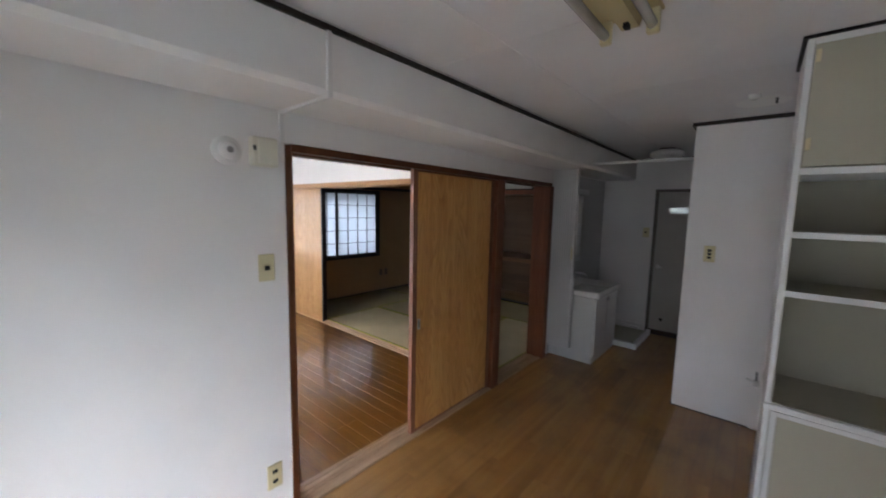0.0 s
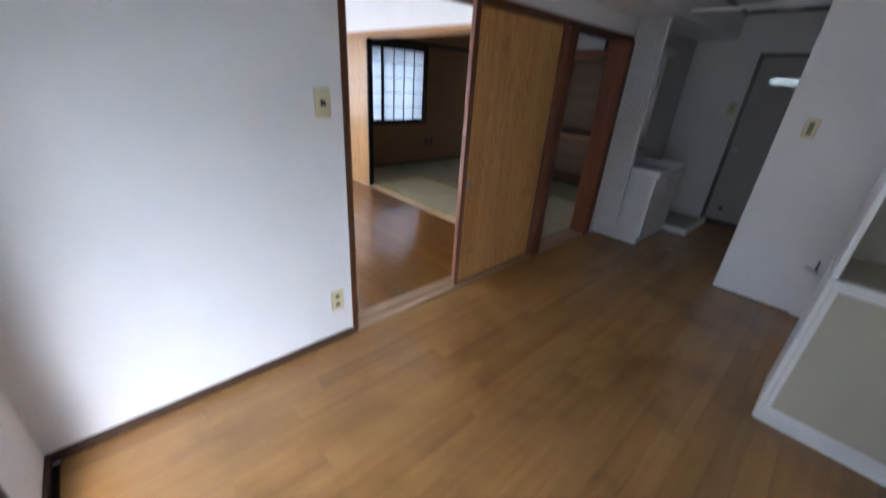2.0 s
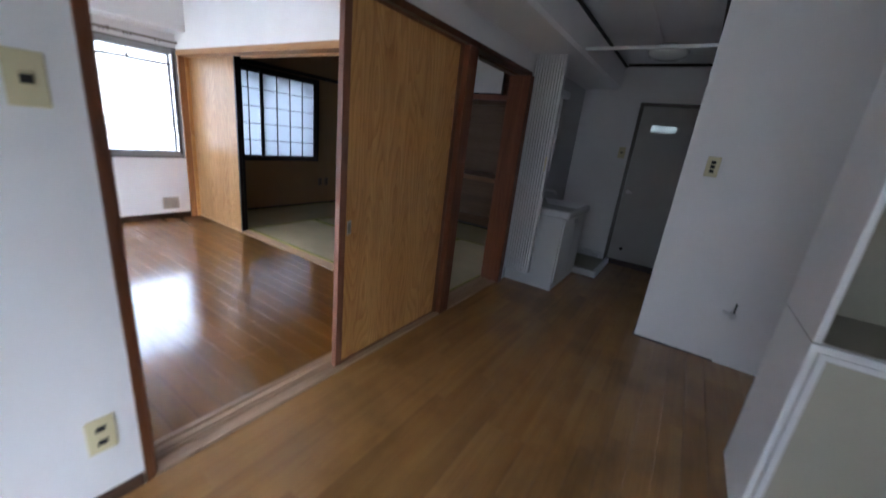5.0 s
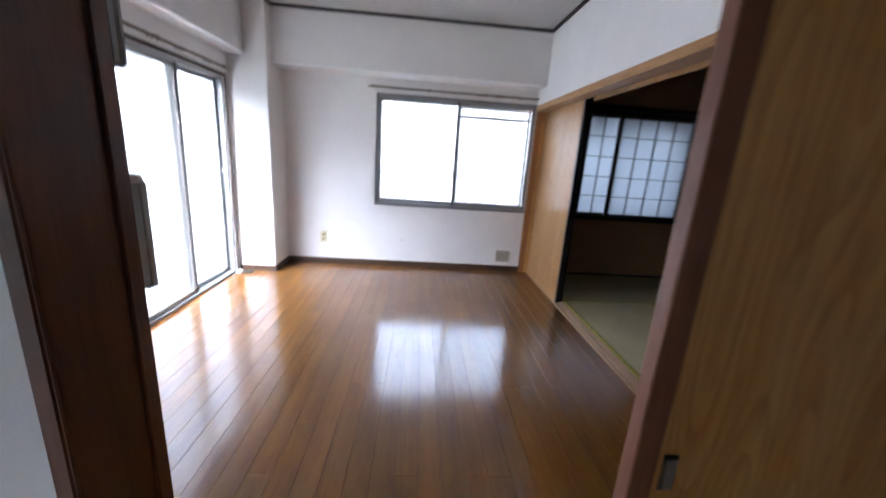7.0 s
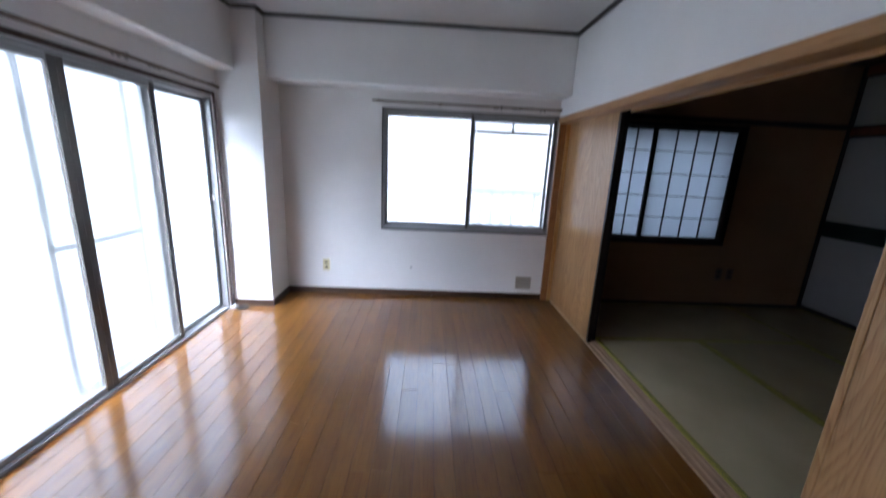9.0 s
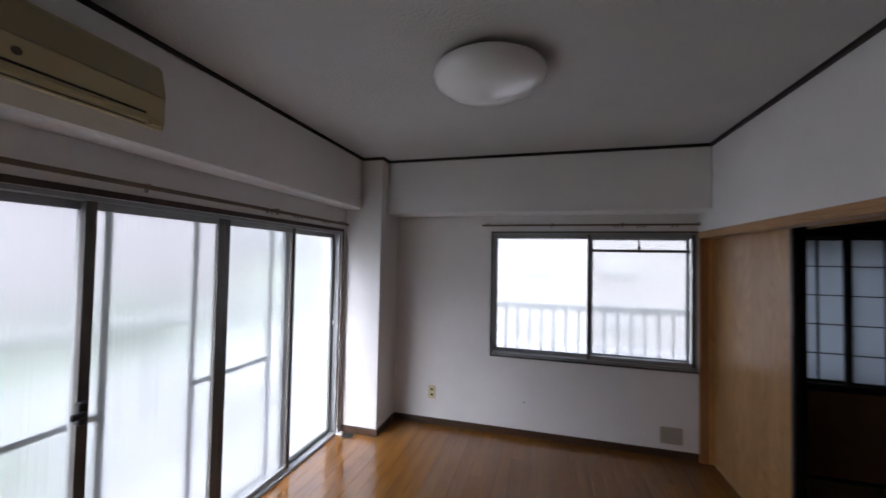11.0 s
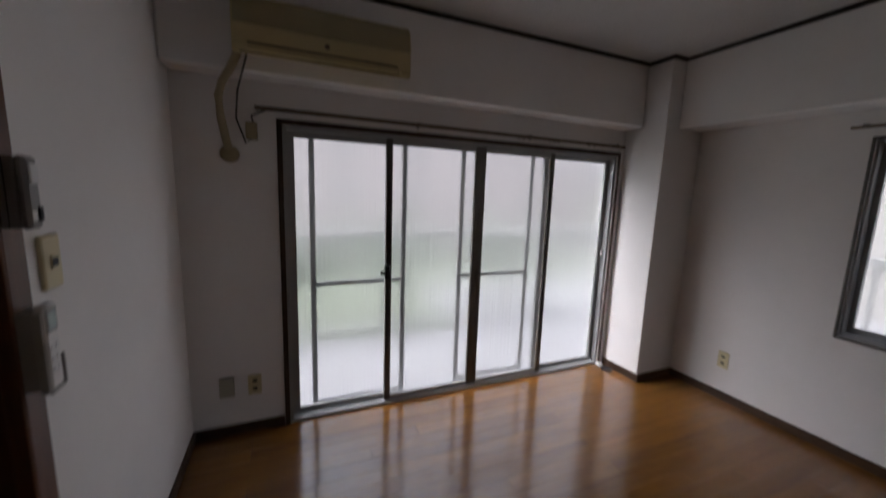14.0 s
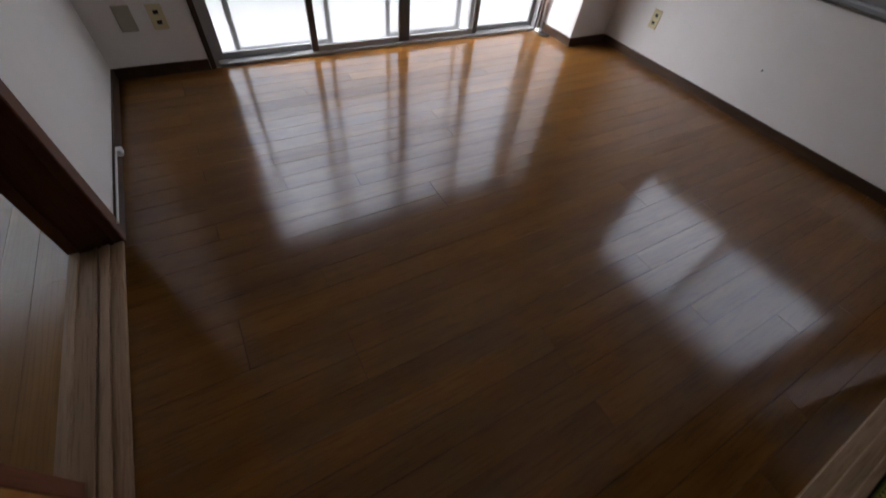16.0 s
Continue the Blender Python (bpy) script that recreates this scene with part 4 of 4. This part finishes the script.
part("wire", tube(bmesh.new(), [(0.2, 0.37, 2.075), (0.12, 0.31, 1.9), (0.04, 0.29, 1.78), (0.03, 0.33, 1.66), (0.03, 0.38, 1.70), (0.03, 0.36, 1.80), (0.04, 0.44, 1.84)], 0.005, 6), BLACK, dc)
part("junction_box", boxes((0, 0.035, 0.33, 0.385, 1.68, 1.77), bev=0.005), DUCT, dc)

# ---- ceiling lamps ----
lp = thing("ceiling_lamp", (1.48, 1.745, LH), "round opal ceiling lamp, switched off", "ceiling lamp")
part("base", lathe(bmesh.new(), (1.48, 1.745, LH), [(0.2, 0.0), (0.2, -0.03)], 40), WHITEP, lp)
part("shade", lathe(bmesh.new(), (1.48, 1.745, LH), [(0.235, -0.012), (0.262, -0.03), (0.262, -0.045), (0.24, -0.075), (0.19, -0.1), (0.11, -0.118), (0.03, -0.124), (0.002, -0.1245)], 48), LAMPACR, lp, smooth=True)
fl = thing("fluorescent_lamp", (1.3, -1.36, KH), "two-tube fluorescent ceiling lamp, unlit, yellowed", "ceiling lamp")
bm = bmesh.new()
FY = -1.39
pr = [(FY - 0.04, KH - 0.004), (FY - 0.028, KH - 0.045), (FY + 0.028, KH - 0.045), (FY + 0.04, KH - 0.004)]
ra, rb = ([bm.verts.new((x, y, z)) for y, z in pr] for x in (0.66, 1.88))
for k in range(4):
    bm.faces.new((ra[k], ra[(k + 1) % 4], rb[(k + 1) % 4], rb[k]))
bm.faces.new(ra)
bm.faces.new(list(reversed(rb)))
part("housing", bm, ACPLASTIC, fl)
part("hook", boxes((1.82, 1.85, FY - 0.008, FY + 0.008, KH - 0.06, KH - 0.044)), BLACK, fl)
for dy in (-0.074, 0.074):
    part("tube", tube(bmesh.new(), [(0.69, FY + dy, KH - 0.06), (1.85, FY + dy, KH - 0.06)], 0.016, 12), TUBE, fl, smooth=True)
    for x in (0.67, 1.86):
        part("socket", boxes((x - 0.012, x + 0.014, FY + dy - 0.018, FY + dy + 0.018, KH - 0.085, KH - 0.0), bev=0.003), CREAM, fl)
    part("reflector", boxes((0.66, 1.88, min(FY, FY + dy * 1.35), max(FY, FY + dy * 1.35), KH - 0.012, KH - 0.004)), ACPLASTIC, fl)
hl = thing("ceiling_lamp", (4.95, -0.98, KH), "round glass hall ceiling lamp, switched off", "ceiling lamp")
part("shade", lathe(bmesh.new(), (4.95, -0.98, KH), [(0.13, -0.02), (0.16, -0.05), (0.15, -0.085), (0.1, -0.11), (0.002, -0.12)], 32), LAMPACR, hl, smooth=True)
part("base", lathe(bmesh.new(), (4.95, -0.98, KH), [(0.075, 0.0), (0.075, -0.022)], 24), BLACK, hl)
sd = thing("smoke_detector", (3.21, -1.695, KH), "small glossy white ceiling sensor", "detector")
part("body", lathe(bmesh.new(), (3.21, -1.695, KH), [(0.03, 0.0), (0.03, -0.012), (0.02, -0.024), (0.002, -0.026)], 24), LAMPACR, sd, smooth=True)
cv = thing("ceiling_vent", (3.42, -1.76, KH), "flat round white ceiling vent with a dark slot", "vent")
part("cover", lathe(bmesh.new(), (3.4, -1.73, KH), [(0.13, 0.0), (0.13, -0.001), (0.127, -0.002), (0.002, -0.0025)], 32), WHITEP, cv, smooth=True)
part("slot", boxes((3.33, 3.47, -1.8, -1.786, KH - 0.005, KH - 0.002)), BLACK, cv)

# ---- pantry cupboard ----
pc = thing("pantry_cupboard", (2.66, -2.3, 0), "built-in beige cupboard with white edges and open shelves", "cupboard")
PX0, PX1, PY0, PY1 = 2.45, 2.86, KY0, -1.86
part("side", boxes((PX0, PX1, PY1 - 0.02, PY1, 0, KH - 0.01), bev=0.002), CABWHITE, pc)
part("side", boxes((PX0, PX1, PY0, PY0 + 0.02, 0, KH - 0.01), bev=0.002), CABWHITE, pc)
part("back", boxes((PX1 - 0.015, PX1, PY0 + 0.02, PY1 - 0.02, 0.0, KH - 0.01)), CABBEIGE, pc)
part("inner_side", boxes((PX0 + 0.01, PX1 - 0.015, PY1 - 0.024, PY1 - 0.02, 0.77, 1.70)), CABBEIGE, pc)
for z in (1.233, 1.468):
    part("shelf", boxes((PX0 + 0.004, PX1 - 0.015, PY0 + 0.02, PY1 - 0.024, z - 0.02, z - 0.004)), CABBEIGE, pc)
    part("shelf_edge", boxes((PX0 - 0.001, PX0 + 0.004, PY0 + 0.02, PY1 - 0.02, z - 0.022, z + 0.002), bev=0.001), CABWHITE, pc)
part("rail", boxes((PX0 - 0.002, PX1 - 0.015, PY0 + 0.02, PY1 - 0.02, 1.69, 1.715), bev=0.002), CABWHITE, pc)
part("counter", boxes((PX0 - 0.012, PX1 - 0.015, PY0 + 0.02, PY1 + 0.004, 0.735, 0.76), bev=0.003), CABWHITE, pc, "white counter ledge")
part("counter_top", boxes((PX0 + 0.012, PX1 - 0.015, PY0 + 0.02, PY1 - 0.024, 0.758, 0.763)), CABBEIGE, pc)
part("plinth", boxes((PX0 - 0.012, PX0 + 0.02, PY0 + 0.02, PY1 - 0.0, 0.0, 0.065), bev=0.002), CABWHITE, pc)
for y0, y1 in ((-2.32, PY1 - 0.02), (PY0 + 0.02, -2.325)):
    d = part("door", boxes((PX0 - 0.008, PX0 + 0.008, y0 + 0.002, y1 - 0.002, 1.72, KH - 0.035), bev=0.002), CABBEIGE, pc, "beige upper door")
    for z in (1.78, 2.1):
        part("hinge", boxes((PX0 - 0.014, PX0 - 0.006, y1 - 0.02, y1 - 0.006, z, z + 0.045), bev=0.002), CREAM, d)
    d = part("door", boxes((PX0 - 0.008, PX0 + 0.004, y0 + 0.025, y1 - 0.022, 0.09, 0.715), bev=0.002), CABBEIGE, pc, "beige lower door")
    part("door_frame", boxes((PX0 - 0.012, PX0 + 0.003, y0 + 0.002, y0 + 0.025, 0.067, 0.734), (PX0 - 0.012, PX0 + 0.003, y1 - 0.022, y1 - 0.002, 0.067, 0.734), (PX0 - 0.012, PX0 + 0.003, y0 + 0.025, y1 - 0.022, 0.067, 0.09), (PX0 - 0.012, PX0 + 0.003, y0 + 0.025, y1 - 0.022, 0.715, 0.734), bev=0.001), CABWHITE, d, "white frame")
part("cornice", boxes((PX0 - 0.004, PX1, PY0 + 0.02, PY1 - 0.02, KH - 0.034, KH - 0.01), bev=0.002), CABWHITE, pc)
hk = thing("gas_tap", (3.82, -1.85, 0.35), "small white gas tap with a dark lever on the wall", "gas tap")
part("body", tube(bmesh.new(), [(3.82, -1.855, 0.36), (3.78, -1.855, 0.36), (3.765, -1.855, 0.34)], 0.016, 10), WHITEP, hk, smooth=True)
part("lever", boxes((3.775, 3.785, -1.86, -1.85, 0.37, 0.44), bev=0.002), BLACK, hk)
part("nozzle", tube(bmesh.new(), [(3.79, -1.84, 0.36), (3.79, -1.80, 0.37)], 0.01, 8), WHITEP, hk, smooth=True)

# ---- kitchen unit ----
ku = thing("kitchen_unit", (0.9, -2.48, 0), "white laminate sink unit with steel worktop", "kitchen unit")
part("body", boxes((0.02, 1.728, KY0, -2.24, 0.09, 0.79)), KITWHITE, ku)
part("plinth", boxes((0.02, 1.705, KY0, -2.275, 0, 0.09)), BLACK, ku)
for a, b in ((1.345, 1.733), (0.97, 1.341), (0.5, 0.966), (0.03, 0.496)):
    d = part("door", boxes((a, b, -2.24, -2.222, 0.0 if a > 1.3 else 0.06, 0.775), bev=0.002), KITWHITE, ku)
    part("grip", boxes((a + 0.02, b - 0.02, -2.222, -2.215, 0.755, 0.77), bev=0.002), STEEL, d)
part("worktop", boxes((0.01, 1.738, KY0, -2.215, 0.79, 0.82), bev=0.004), STEEL, ku)

# ---- hall: accordion door, washstand, pan, door ----
ad = thing("accordion_door", (4.06, -0.25, 0.12), "white vinyl accordion door folded open beside the post", "accordion door")
for k in range(10):
    y = -0.163 - k * 0.0228
    bm = bmesh.new()
    v = [bm.verts.new(p) for p in ((4.058, y, 0.14), (4.03, y - 0.0075, 0.14), (4.03, y - 0.0153, 0.14), (4.058, y - 0.0228, 0.14), (4.085, y - 0.0228, 0.14), (4.085, y, 0.14))]
    f = bm.faces.new(v)
    ext = bmesh.ops.extrude_face_region(bm, geom=[f])
    bmesh.ops.translate(bm, vec=(0, 0, 1.8), verts=[g for g in ext["geom"] if isinstance(g, bmesh.types.BMVert)])
    part("fold", bm, VINYL, ad)
part("end_stile", boxes((4.035, 4.09, -0.412, -0.392, 0.14, 1.94), bev=0.003), VINYL, ad)
part("handle", boxes((4.03, 4.04, -0.398, -0.386, 1.05, 1.17), bev=0.002), CREAM, ad)
part("track", boxes((4.06, 4.09, -1.36, KY1, 1.968, 1.988), bev=0.002), WHITEP, ad, "white ceiling track")

ws = thing("washstand", (4.5, -0.37, 0), "white enamel washstand with a tap", "washstand")
part("cabinet", boxes((4.147, 4.87, -0.605, KY1 - 0.006, 0.0, 0.672), bev=0.003), CABWHITE, ws)
for a, b in ((4.16, 4.507), (4.511, 4.858)):
    d = part("door", boxes((a, b, -0.622, -0.605, 0.07, 0.662), bev=0.003), CABWHITE, ws)
    part("knob", boxes(((b if a < 4.3 else a) - (0.03 if a < 4.3 else -0.012), (b if a < 4.3 else a) - (0.012 if a < 4.3 else -0.03), -0.635, -0.622, 0.6, 0.64), bev=0.003), STEEL, d)
bm = bmesh.new()
box(bm, 4.14, 4.88, -0.65, KY1 - 0.006, 0.672, 0.74, 0.02, 3)
top = max(bm.faces, key=lambda f: (f.calc_center_median().z, f.calc_area()))
r = bmesh.ops.inset_region(bm, faces=[top], thickness=0.06)
bmesh.ops.translate(bm, vec=(0, 0, -0.05), verts=top.verts[:])
r = bmesh.ops.scale(bm, vec=(0.85, 0.8, 1), space=Matrix.Translation((-4.51, 0.38, 0)), verts=top.verts[:])
part("basin", bm, ENAMEL, ws)
tp = part("tap", tube(bmesh.new(), [(4.42, -0.25, 0.735), (4.42, -0.25, 0.84), (4.42, -0.27, 0.865), (4.43, -0.38, 0.87), (4.43, -0.42, 0.845)], 0.013, 10), NICKEL, ws, smooth=True)
part("lever", boxes((4.37, 4.46, -0.262, -0.238, 0.872, 0.885), bev=0.003), NICKEL, tp)
mc = thing("mirror_cabinet", (4.5, -0.17, 1.0), "white mirror unit with small shelves above the washstand", "mirror cabinet")
part("back", boxes((4.16, 4.86, -0.175, KY1, 0.95, 1.75), bev=0.003), CABWHITE, mc)
part("mirror", boxes((4.34, 4.84, -0.18, -0.175, 1.02, 1.72)), MIRROR, mc, "mirror")
for z in (1.0, 1.2, 1.42):
    part("shelf", boxes((4.17, 4.33, -0.25, -0.175, z, z + 0.012), bev=0.002), WHITEP, mc)
part("lamp_cover", boxes((4.3, 4.86, -0.24, -0.175, 1.72, 1.78), bev=0.008), WHITEP, mc)
structure("wall_tiles_back", boxes((4.12, 5.67, KY1 - 0.004, KY1, 0.0, 1.93)), TILE, "grey wall lining behind the washstand")
wp = thing("washing_machine_pan", (5.2, -0.5, 0), "low white washing machine pan on the hall floor", "drain pan")
part("rim", boxes((4.9, 4.94, -0.84, KY1 - 0.01, 0, 0.065), (5.62, KX - 0.014, -0.70, KY1 - 0.01, 0, 0.065), (4.94, 5.62, -0.84, -0.80, 0, 0.065), bev=0.004), WHITEP, wp)
part("tray", boxes((4.94, 5.62, -0.80, KY1 - 0.01, 0, 0.035)), CABBEIGE, wp)

dr = thing("door_1", (5.7, -1.1, 0), "grey hall door with a small glass slot, closed", "door", kind="structure")
part("frame", boxes((KX - 0.015, KX + 0.1, -0.80, -0.765, 0, 1.82), (KX - 0.015, KX + 0.1, -1.42, -1.385, 0, 1.82), (KX - 0.015, KX + 0.1, -1.385, -0.80, 1.785, 1.82), bev=0.002), ALUD, dr)
part("leaf", boxes((KX + 0.005, KX + 0.04, -1.383, -0.802, 0.06, 1.53), (KX + 0.005, KX + 0.04, -1.383, -0.802, 1.60, 1.783), (KX + 0.005, KX + 0.04, -1.383, -1.16, 1.53, 1.60), (KX + 0.005, KX + 0.04, -0.92, -0.802, 1.53, 1.60)), DOORGREY, dr)
part("sill", boxes((KX - 0.02, KX + 0.12, -1.385, -0.80, 0, 0.056), bev=0.003), BASEB, dr)
gs = part("glass_slot", boxes((KX + 0.015, KX + 0.02, -1.162, -0.918, 1.528, 1.602)), GLASS_SLOT, dr, "small frosted glass slot")
gs.visible_shadow = False
hd = part("handle", tube(bmesh.new(), [(KX + 0.005, -0.85, 0.865), (KX - 0.04, -0.85, 0.865), (KX - 0.045, -0.90, 0.865)], 0.01, 10), NICKEL, dr, smooth=True)
part("rose", lathe(bmesh.new(), (KX + 0.005, -0.85, 0.865), [(0.024, 0), (0.024, -0.008)], 20, "x"), NICKEL, hd)
part("vent", lathe(bmesh.new(), (KX + 0.005, -0.93, 0.2), [(0.02, 0), (0.02, -0.006)], 20, "x"), BLACK, dr)

# ---- outside ----
structure("ground", boxes((-300, 300, -300, 300, -3.3, -3.1)), GRASS, "green ground below the balcony")
structure("pavement", boxes((-14, 22, 6, 22, -3.1, -3.06)), CONCRETE, "grey paved yard north of the house")
structure("balcony_slab", boxes((-1.35, -0.15, -3.2, 4.75, -0.2, -0.06), (-0.15, 6.6, 3.6, 4.75, -0.2, -0.06)), CONCRETE, "grey concrete balcony floor")
for nm, along, at, a, b in (("west", "y", -1.3, -3.0, 4.62), ("north", "x", 4.66, -1.25, 6.5)):
    rl = thing("balcony_railing", (at, (a + b) / 2, -0.06) if along == "y" else ((a + b) / 2, at, -0.06), "pale metal balcony railing with upright bars", "railing")

    def rb(u0, u1, w0, w1, z0, z1):
        return boxes((at + w0, at + w1, u0, u1, z0, z1)) if along == "y" else boxes((u0, u1, at + w0, at + w1, z0, z1))

    part("top_rail", rb(a, b, -0.03, 0.03, 0.98, 1.05), RAILPAINT, rl)
    part("bottom_rail", rb(a, b, -0.02, 0.02, 0.05, 0.09), RAILPAINT, rl)
    n = int((b - a) / 0.14)
    for k in range(n + 1):
        u = a + 0.03 + (b - a - 0.06) * k / n
        part("bar" if k % 8 else "post", rb(u - 0.012, u + 0.012, -0.012, 0.012, -0.06 if k % 8 == 0 else 0.09, 0.98), RAILPAINT, rl)

hb = thing("apartment_house", (-24, 2, -3.1), "pale apartment house across the garden", "house")
part("wall", boxes((-30, -22, -22, 26, -3.1, 9.0)), HOUSEW, hb)
part("roof", boxes((-30.3, -21.7, -22.3, 26.3, 9.0, 9.3)), CONCRETE, hb)
for i in range(10):
    for k in range(4):
        y, z = -20 + i * 4.6, -2.0 + k * 2.8
        w = part("window", boxes((-22.02, -21.96, y, y + 1.8, z, z + 1.3)), FARPALE, hb)
        part("sill", boxes((-22.02, -21.9, y - 0.05, y + 1.85, z - 0.08, z)), CONCRETE, w)
hn = thing("apartment_house", (4, 25, -3.1), "grey apartment house north of the balcony", "house")
part("wall", boxes((-14, 22, 22, 30, -3.1, 7.0)), HOUSEN, hn)
part("roof", boxes((-14.3, 22.3, 21.7, 30.3, 7.0, 7.3)), CONCRETE, hn)
for i in range(8):
    for k in range(3):
        x, z = -12 + i * 4.2, -2.0 + k * 2.9
        w = part("window", boxes((x, x + 1.8, 21.96, 22.02, z, z + 1.3)), FARWIN, hn)
        part("sill", boxes((x - 0.05, x + 1.85, 21.9, 22.02, z - 0.08, z)), CONCRETE, w)
rng = random.Random(5)
for cy in (-4.5, 0.4, 3.6, 8.0):
    tr = thing("tree", (-9.5, cy, -3.1), "green garden tree seen through frosted glass", "tree", "garden trees")
    part("trunk", tube(bmesh.new(), [(-9.5, cy, -3.1), (-9.45, cy + 0.1, -1.8), (-9.5, cy + 0.05, -0.6)], 0.12, 8), BARK, tr)
    bm = bmesh.new()
    for k in range(420):
        d = Vector((rng.gauss(0, 0.75), rng.gauss(0, 1.0), rng.gauss(0, 0.55)))
        c = Vector((-9.5, cy, -0.55)) + d
        s = rng.uniform(0.12, 0.26)
        a, bb = Vector((rng.uniform(-1, 1), rng.uniform(-1, 1), rng.uniform(-1, 1))).normalized(), Vector((rng.uniform(-1, 1), rng.uniform(-1, 1), rng.uniform(-0.4, 0.4))).normalized()
        vs = [bm.verts.new(c + q) for q in (a * s, bb * s * 0.6, -a * s, -bb * s * 0.6)]
        bm.faces.new(vs)
    part("crown", bm, LEAF, tr)

# ---- floorboards ----
def floorboards(name, label, x0, x1, y0, y1, along, width, length, material, seed, skip=None):
    fl_ = thing(name, (x0, y0, 0), label, "", kind="structure")
    rg = random.Random(seed)
    shapes = {}
    n = round(((x1 - x0) if along == "y" else (y1 - y0)) / width)
    wd = ((x1 - x0) if along == "y" else (y1 - y0)) / n
    lo, hi = (y0, y1) if along == "y" else (x0, x1)
    for i in range(n):
        off = lo - rg.choice((0.15, 0.3, 0.45, 0.6, 0.75, 0.9)) * length / 0.9
        while off < hi:
            a, b = max(off, lo), min(off + length, hi)
            off += length
            if b - a < 0.05:
                continue
            key = round(b - a, 3)
            if key not in shapes:
                me = bpy.data.meshes.new("board")
                g, h, L = (0.0008, 0.0001, key) if along == "y" else (0.0004, 0.0003, key)
                w = wd
                vs = [(g, g, -0.02), (w - g, g, -0.02), (w - g, L - g, -0.02), (g, L - g, -0.02),
                      (g, g, -h), (w - g, g, -h), (w - g, L - g, -h), (g, L - g, -h),
                      (g + h, g + h * 0.4, 0), (w - g - h, g + h * 0.4, 0), (w - g - h, L - g - h * 0.4, 0), (g + h, L - g - h * 0.4, 0)]
                fs = [(0, 1, 5, 4), (1, 2, 6, 5), (2, 3, 7, 6), (3, 0, 4, 7), (4, 5, 9, 8), (5, 6, 10, 9), (6, 7, 11, 10), (7, 4, 8, 11), (8, 9, 10, 11)]
                if along == "x":
                    vs = [(y, w - x, z) for x, y, z in vs]
                me.from_pydata(vs, [], fs)
                me.materials.append(material)
                shapes[key] = me
            ob = new("board", shapes[key])
            ob.parent = fl_
            ob.location = (i * wd, a - y0, 0) if along == "y" else (a - x0, i * wd, 0)


floorboards("floor_living", "glossy brown wooden strip floor", 0.0, LX, 0.004, LY, "y", 0.095, 1.82, FLOOR_L, 3)
floorboards("floor_kitchen", "worn brown wooden strip floor of the kitchen", 0.031, KX, KY0, KY1 - 0.006, "x", 0.095, 0.91, FLOOR_K, 4)
